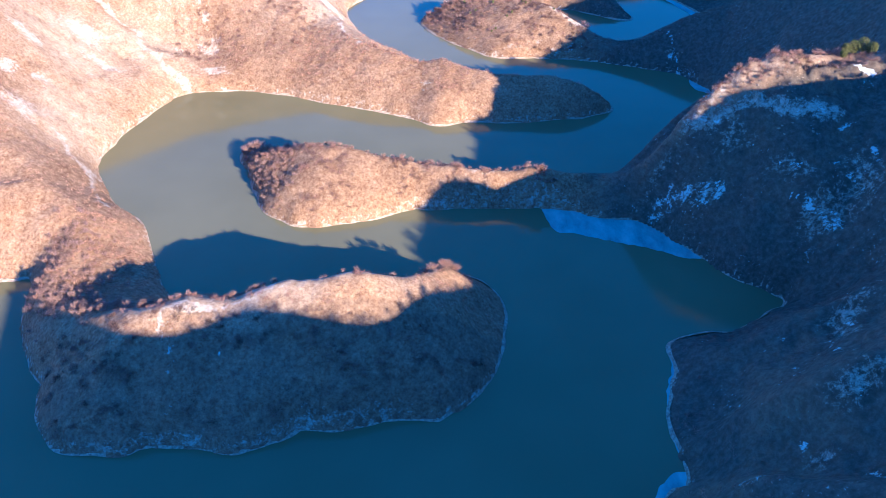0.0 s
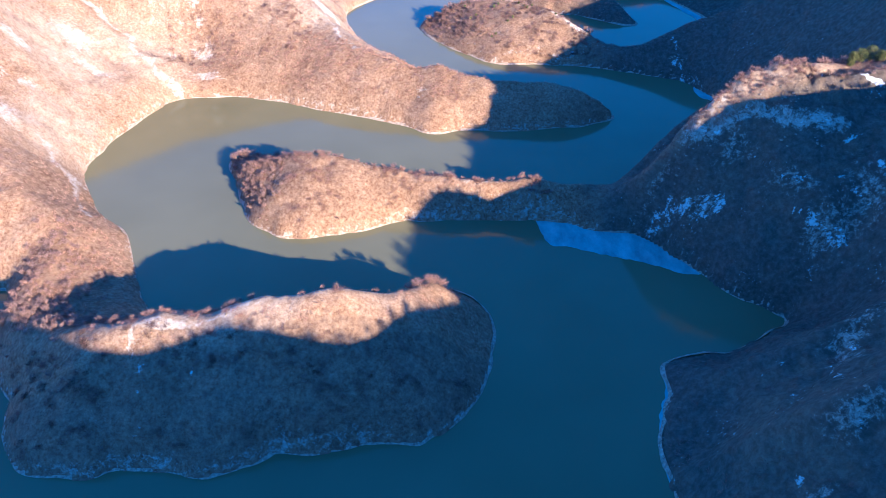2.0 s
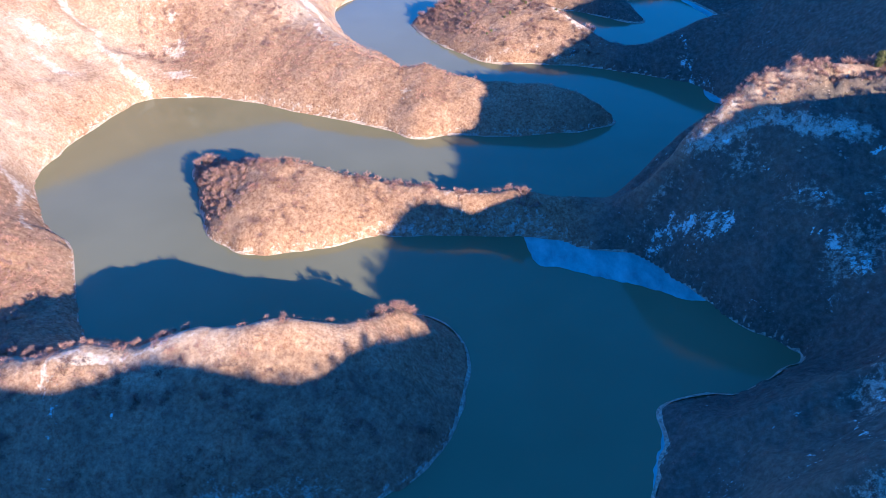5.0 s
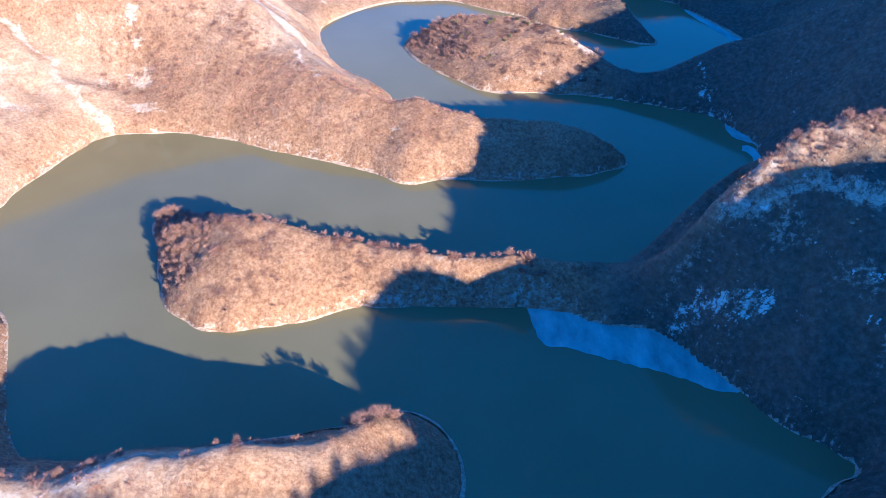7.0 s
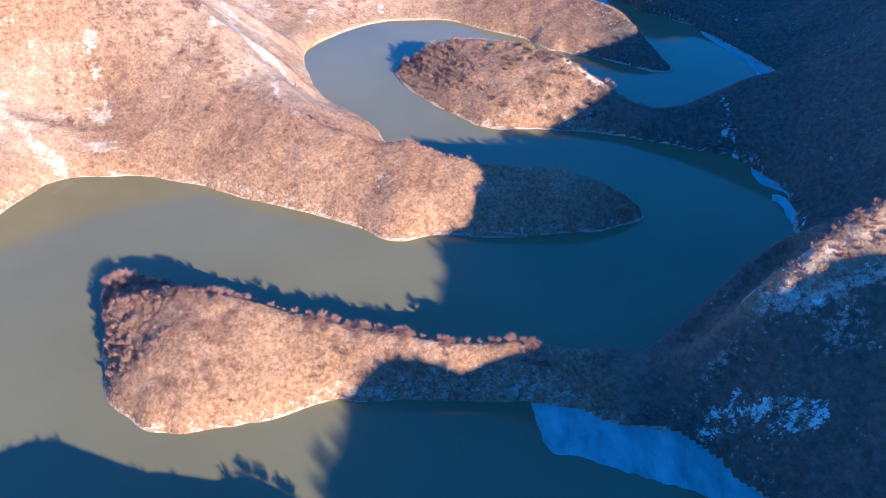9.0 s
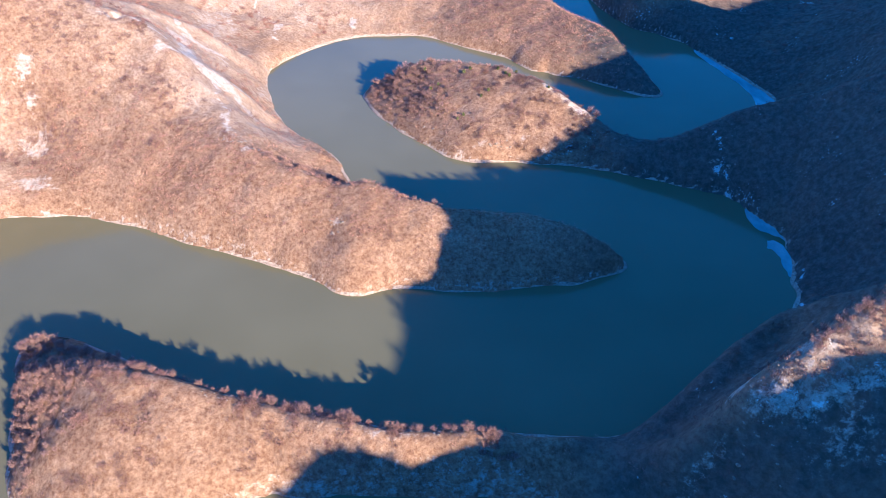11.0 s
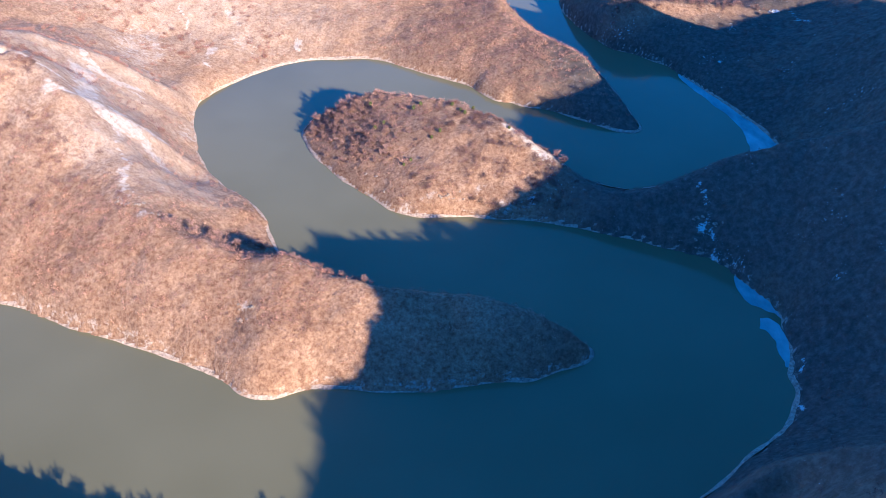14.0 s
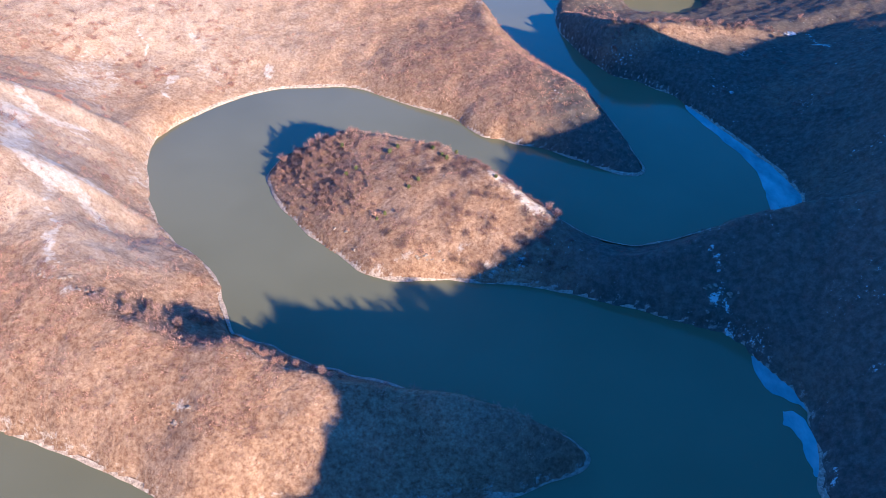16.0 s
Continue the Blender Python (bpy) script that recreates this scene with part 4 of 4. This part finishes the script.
# bare woods along the high southern and eastern crests
CRESTS = [((124, -48), (182, 9), 40, 4.2), ((182, 9), (206, 78), 46, 4.2), ((206, 78), (226, 152), 56, 3.8), ((226, 152), (240, 263), 66, 3.6), ((240, 263), (267, 356), 60, 3.6), ((267, 356), (302, 508), 80, 3.6), ((306, 540), (311, 689), 60, 3.4)]
for (ax, ay), (bx, by), count, tall in CRESTS:
    heap = []
    for k in range(count):
        t = (k + chance.uniform(-0.6, 0.6)) / count
        x, y = ax + (bx - ax) * t + chance.gauss(0, 2.5), ay + (by - ay) * t + chance.gauss(0, 1.5)
        m = np.array(pose(x, y, spot(x, y) - 0.1, 0, 0, chance.uniform(0, 360)) @ Matrix.Scale(tall / 6.0 * chance.uniform(0.3, 1.3), 4))
        light = models[chance.randrange(4)][1][::6]
        light = light.mean(1, keepdims=True) + (light - light.mean(1, keepdims=True)) * 1.9
        heap.append(light @ m[:3, :3].T + m[:3, 3])
    heap = np.concatenate(heap)
    tagged(new("thicket", slivers("thicket", heap, np.random.default_rng(11).uniform(0, 1, len(heap)), TREE_TWIGS)), "row of leafless trees along a high crest", "thicket", group="thickets on the slopes", kind="stuff")


# ---- evergreens on the eastern crest ----
def pine(seed, x, y, tall, kind="pine_tree", label="dark green pine standing among bare trees on the crest", n=900):
    own = np.random.default_rng(seed)
    tree = new(kind)
    bm = bmesh.new()
    limb(bm, (0, 0, -0.5), (0, 0, tall * 0.92), 0.2, 0.04, 7)
    part("trunk", mesh_of(bm, "trunk", BARK, True), tree)
    h = own.uniform(0.16, 1.0, n)
    r = np.sqrt((h - 0.1) * (1.12 - h)) * tall * 0.78 * own.uniform(0.25, 1.0, n)
    turn = own.uniform(0, 2 * math.pi, n)
    centre = np.stack([np.cos(turn) * r, np.sin(turn) * r, h * tall - 0.25 * r], 1)
    a, b = own.normal(0, 1, (n, 3)), own.normal(0, 1, (n, 3))
    a, b = a / np.linalg.norm(a, axis=1)[:, None] * 0.42, b / np.linalg.norm(b, axis=1)[:, None] * 0.36
    tris = np.stack([centre - a, centre + a, centre + b], 1)
    part("crown", slivers("crown", tris, own.uniform(0, 1, n), NEEDLES), tree, "uneven dark green needle crown")
    tree.matrix_basis = pose(x, y, spot(x, y), own.uniform(-3, 3), own.uniform(-3, 3), own.uniform(0, 360))
    return tagged(tree, label, "tree" if kind == "pine_tree" else "bush", group="pines on the crest" if kind == "pine_tree" else "juniper bushes on the island")


for k, (x, y, tall) in enumerate([(199, 342, 6.0), (203, 343, 7.0), (207, 342.5, 8.0), (212, 343, 7.0), (197, 339, 4.5), (210, 338, 5.0)]):
    pine(50 + k, x, y, tall)
for k, (x, y, tall) in enumerate([(72, 570, 1.6), (62, 571, 1.8), (66, 567, 1.4), (56.7, 553.7, 1.7), (53, 551, 1.5), (26, 564, 2.0), (30, 566, 1.6), (43.7, 573, 2.2), (47, 575, 1.8), (68, 565, 1.8), (44, 540, 1.6), (41, 538, 1.3), (88, 552, 1.3), (22, 583, 1.9)]):
    pine(70 + k, x, y, tall, "juniper_bush", "low dark green juniper bush on the dry grass", 160)


# ---- pale boulders and outcrops ----
def boulder_mesh(seed):
    own = random.Random(seed)
    bm = bmesh.new()
    bmesh.ops.create_icosphere(bm, subdivisions=2, radius=1.0)
    cuts = [(Vector((own.gauss(0, 1), own.gauss(0, 1), own.gauss(0, 0.7))).normalized(), own.uniform(0.55, 0.85)) for _ in range(7)]
    for v in bm.verts:
        v.co *= 1 + 0.22 * noise.noise(v.co * 1.7 + Vector((seed, 0, 0)))
        for way, far in cuts:
            over = v.co.dot(way) - far
            if over > 0:
                v.co -= way * over * 0.9
        v.co.z *= 0.6
    return mesh_of(bm, "boulder", STONE)


STONES = [boulder_mesh(s) for s in (2, 5, 9, 14)]
# outcrops: x, y, reach along x and y, how many, size
OUTCROPS = [(-101, 199, 2, 7, 12, 0.55), (-66, 350, 6, 2, 8, 0.9), (-22, 341, 16, 2, 14, 0.7), (20, 333, 18, 1.5, 16, 0.7), (44, 333, 6, 1.5, 8, 0.7), (-7, 437, 3, 3, 8, 1.1), (-58, 481, 5, 3, 9, 1.3), (-48, 474, 4, 4, 6, 1.2),
            (109, 537, 4, 5, 10, 1.3), (62, 522, 6, 2, 9, 1.0), (22, 533, 12, 6, 14, 1.0), (95, 519, 6, 3, 8, 1.1), (-90, 212, 20, 2, 10, 0.8), (-38, 225, 6, 2, 5, 0.9), (133, 320, 9, 4, 34, 0.75), (124, 322, 5, 5, 20, 0.75), (150, 316, 16, 4, 34, 0.8), (162, 321, 20, 5, 20, 0.7),
            (10, 452, 8, 2, 7, 0.9), (168, 497, 6, 5, 10, 1.3), (188, 715, 8, 5, 8, 1.6), (-5, 560, 3, 8, 8, 0.8), (120, 308, 12, 6, 10, 0.8), (165, 300, 10, 12, 10, 1.0)]
for x, y, rx, ry, count, size_m in OUTCROPS:
    for _ in range(count):
        bx, by = x + chance.uniform(-rx, rx), y + chance.uniform(-ry, ry)
        if lie(bx, by, REACH)[0] < 0.3:
            continue
        grow = size_m * chance.uniform(0.35, 0.95)
        ob = new("boulder", STONES[chance.randrange(4)])
        ob.matrix_basis = pose(bx, by, spot(bx, by) - 0.18 * grow, chance.uniform(-25, 25), chance.uniform(-25, 25), chance.uniform(0, 360)) @ Matrix.Diagonal((grow * chance.uniform(0.8, 1.4), grow, grow * chance.uniform(0.7, 1.2), 1))
        tagged(ob, "pale weathered limestone boulder on the dry slope", "boulder", group="limestone boulders")


# ---- the moored boat ----
def moored_boat(x, y, turn):
    white, red, grey = plain_material("white hull paint", (0.75, 0.74, 0.72), 0.4), plain_material("red canopy cloth", (0.55, 0.07, 0.04), 0.8), plain_material("galvanised tube", (0.45, 0.45, 0.46), 0.4, 0.8)
    boat = new("boat")
    bm = bmesh.new()
    rings = []
    for k in range(9):
        s = k / 8
        half = 1.0 * (1 - max(0, (s - 0.55) / 0.45) ** 2)
        px_, keel, rail = -2.6 + 5.2 * s, -0.25 + 0.25 * s * s, 0.65 + 0.3 * s * s
        ring = [(-half, rail), (-half * 0.85, 0.1), (0, keel), (half * 0.85, 0.1), (half, rail), (half * 0.86, rail), (half * 0.7, 0.2), (-half * 0.7, 0.2), (-half * 0.86, rail)]
        rings.append([bm.verts.new((px_, w, z)) for w, z in ring])
    for a, b in zip(rings, rings[1:]):
        for k in range(9):
            bm.faces.new((a[k], a[(k + 1) % 9], b[(k + 1) % 9], b[k]))
    bm.faces.new(rings[0])
    bmesh.ops.recalc_face_normals(bm, faces=bm.faces)
    part("hull", mesh_of(bm, "hull", white), boat)
    bm = bmesh.new()
    bmesh.ops.create_grid(bm, x_segments=6, y_segments=6, size=1.0)
    for v in bm.verts:
        v.co = Vector((v.co.x * 1.5 - 0.3, v.co.y * 1.0, 1.95 - 0.18 * v.co.y ** 2))
    solid = bmesh.ops.extrude_face_region(bm, geom=bm.faces[:])
    for v in solid["geom"]:
        if isinstance(v, bmesh.types.BMVert):
            v.co.z += 0.05
    bmesh.ops.recalc_face_normals(bm, faces=bm.faces)
    part("canopy", mesh_of(bm, "canopy", red), boat, "faded red cloth canopy")
    for sx in (-1.7, 1.1):
        for sy in (-0.88, 0.88):
            bm = bmesh.new()
            limb(bm, (sx, sy, 0.55), (sx, sy, 1.85), 0.03, 0.03, 6)
            part("post", mesh_of(bm, "post", grey), boat)
    boat.matrix_basis = pose(x, y, 0.02, 0, 0, turn)
    return tagged(boat, "white boat with red canopy moored at the bank", "boat")


moored_boat(-202.5, 262.0, 20)
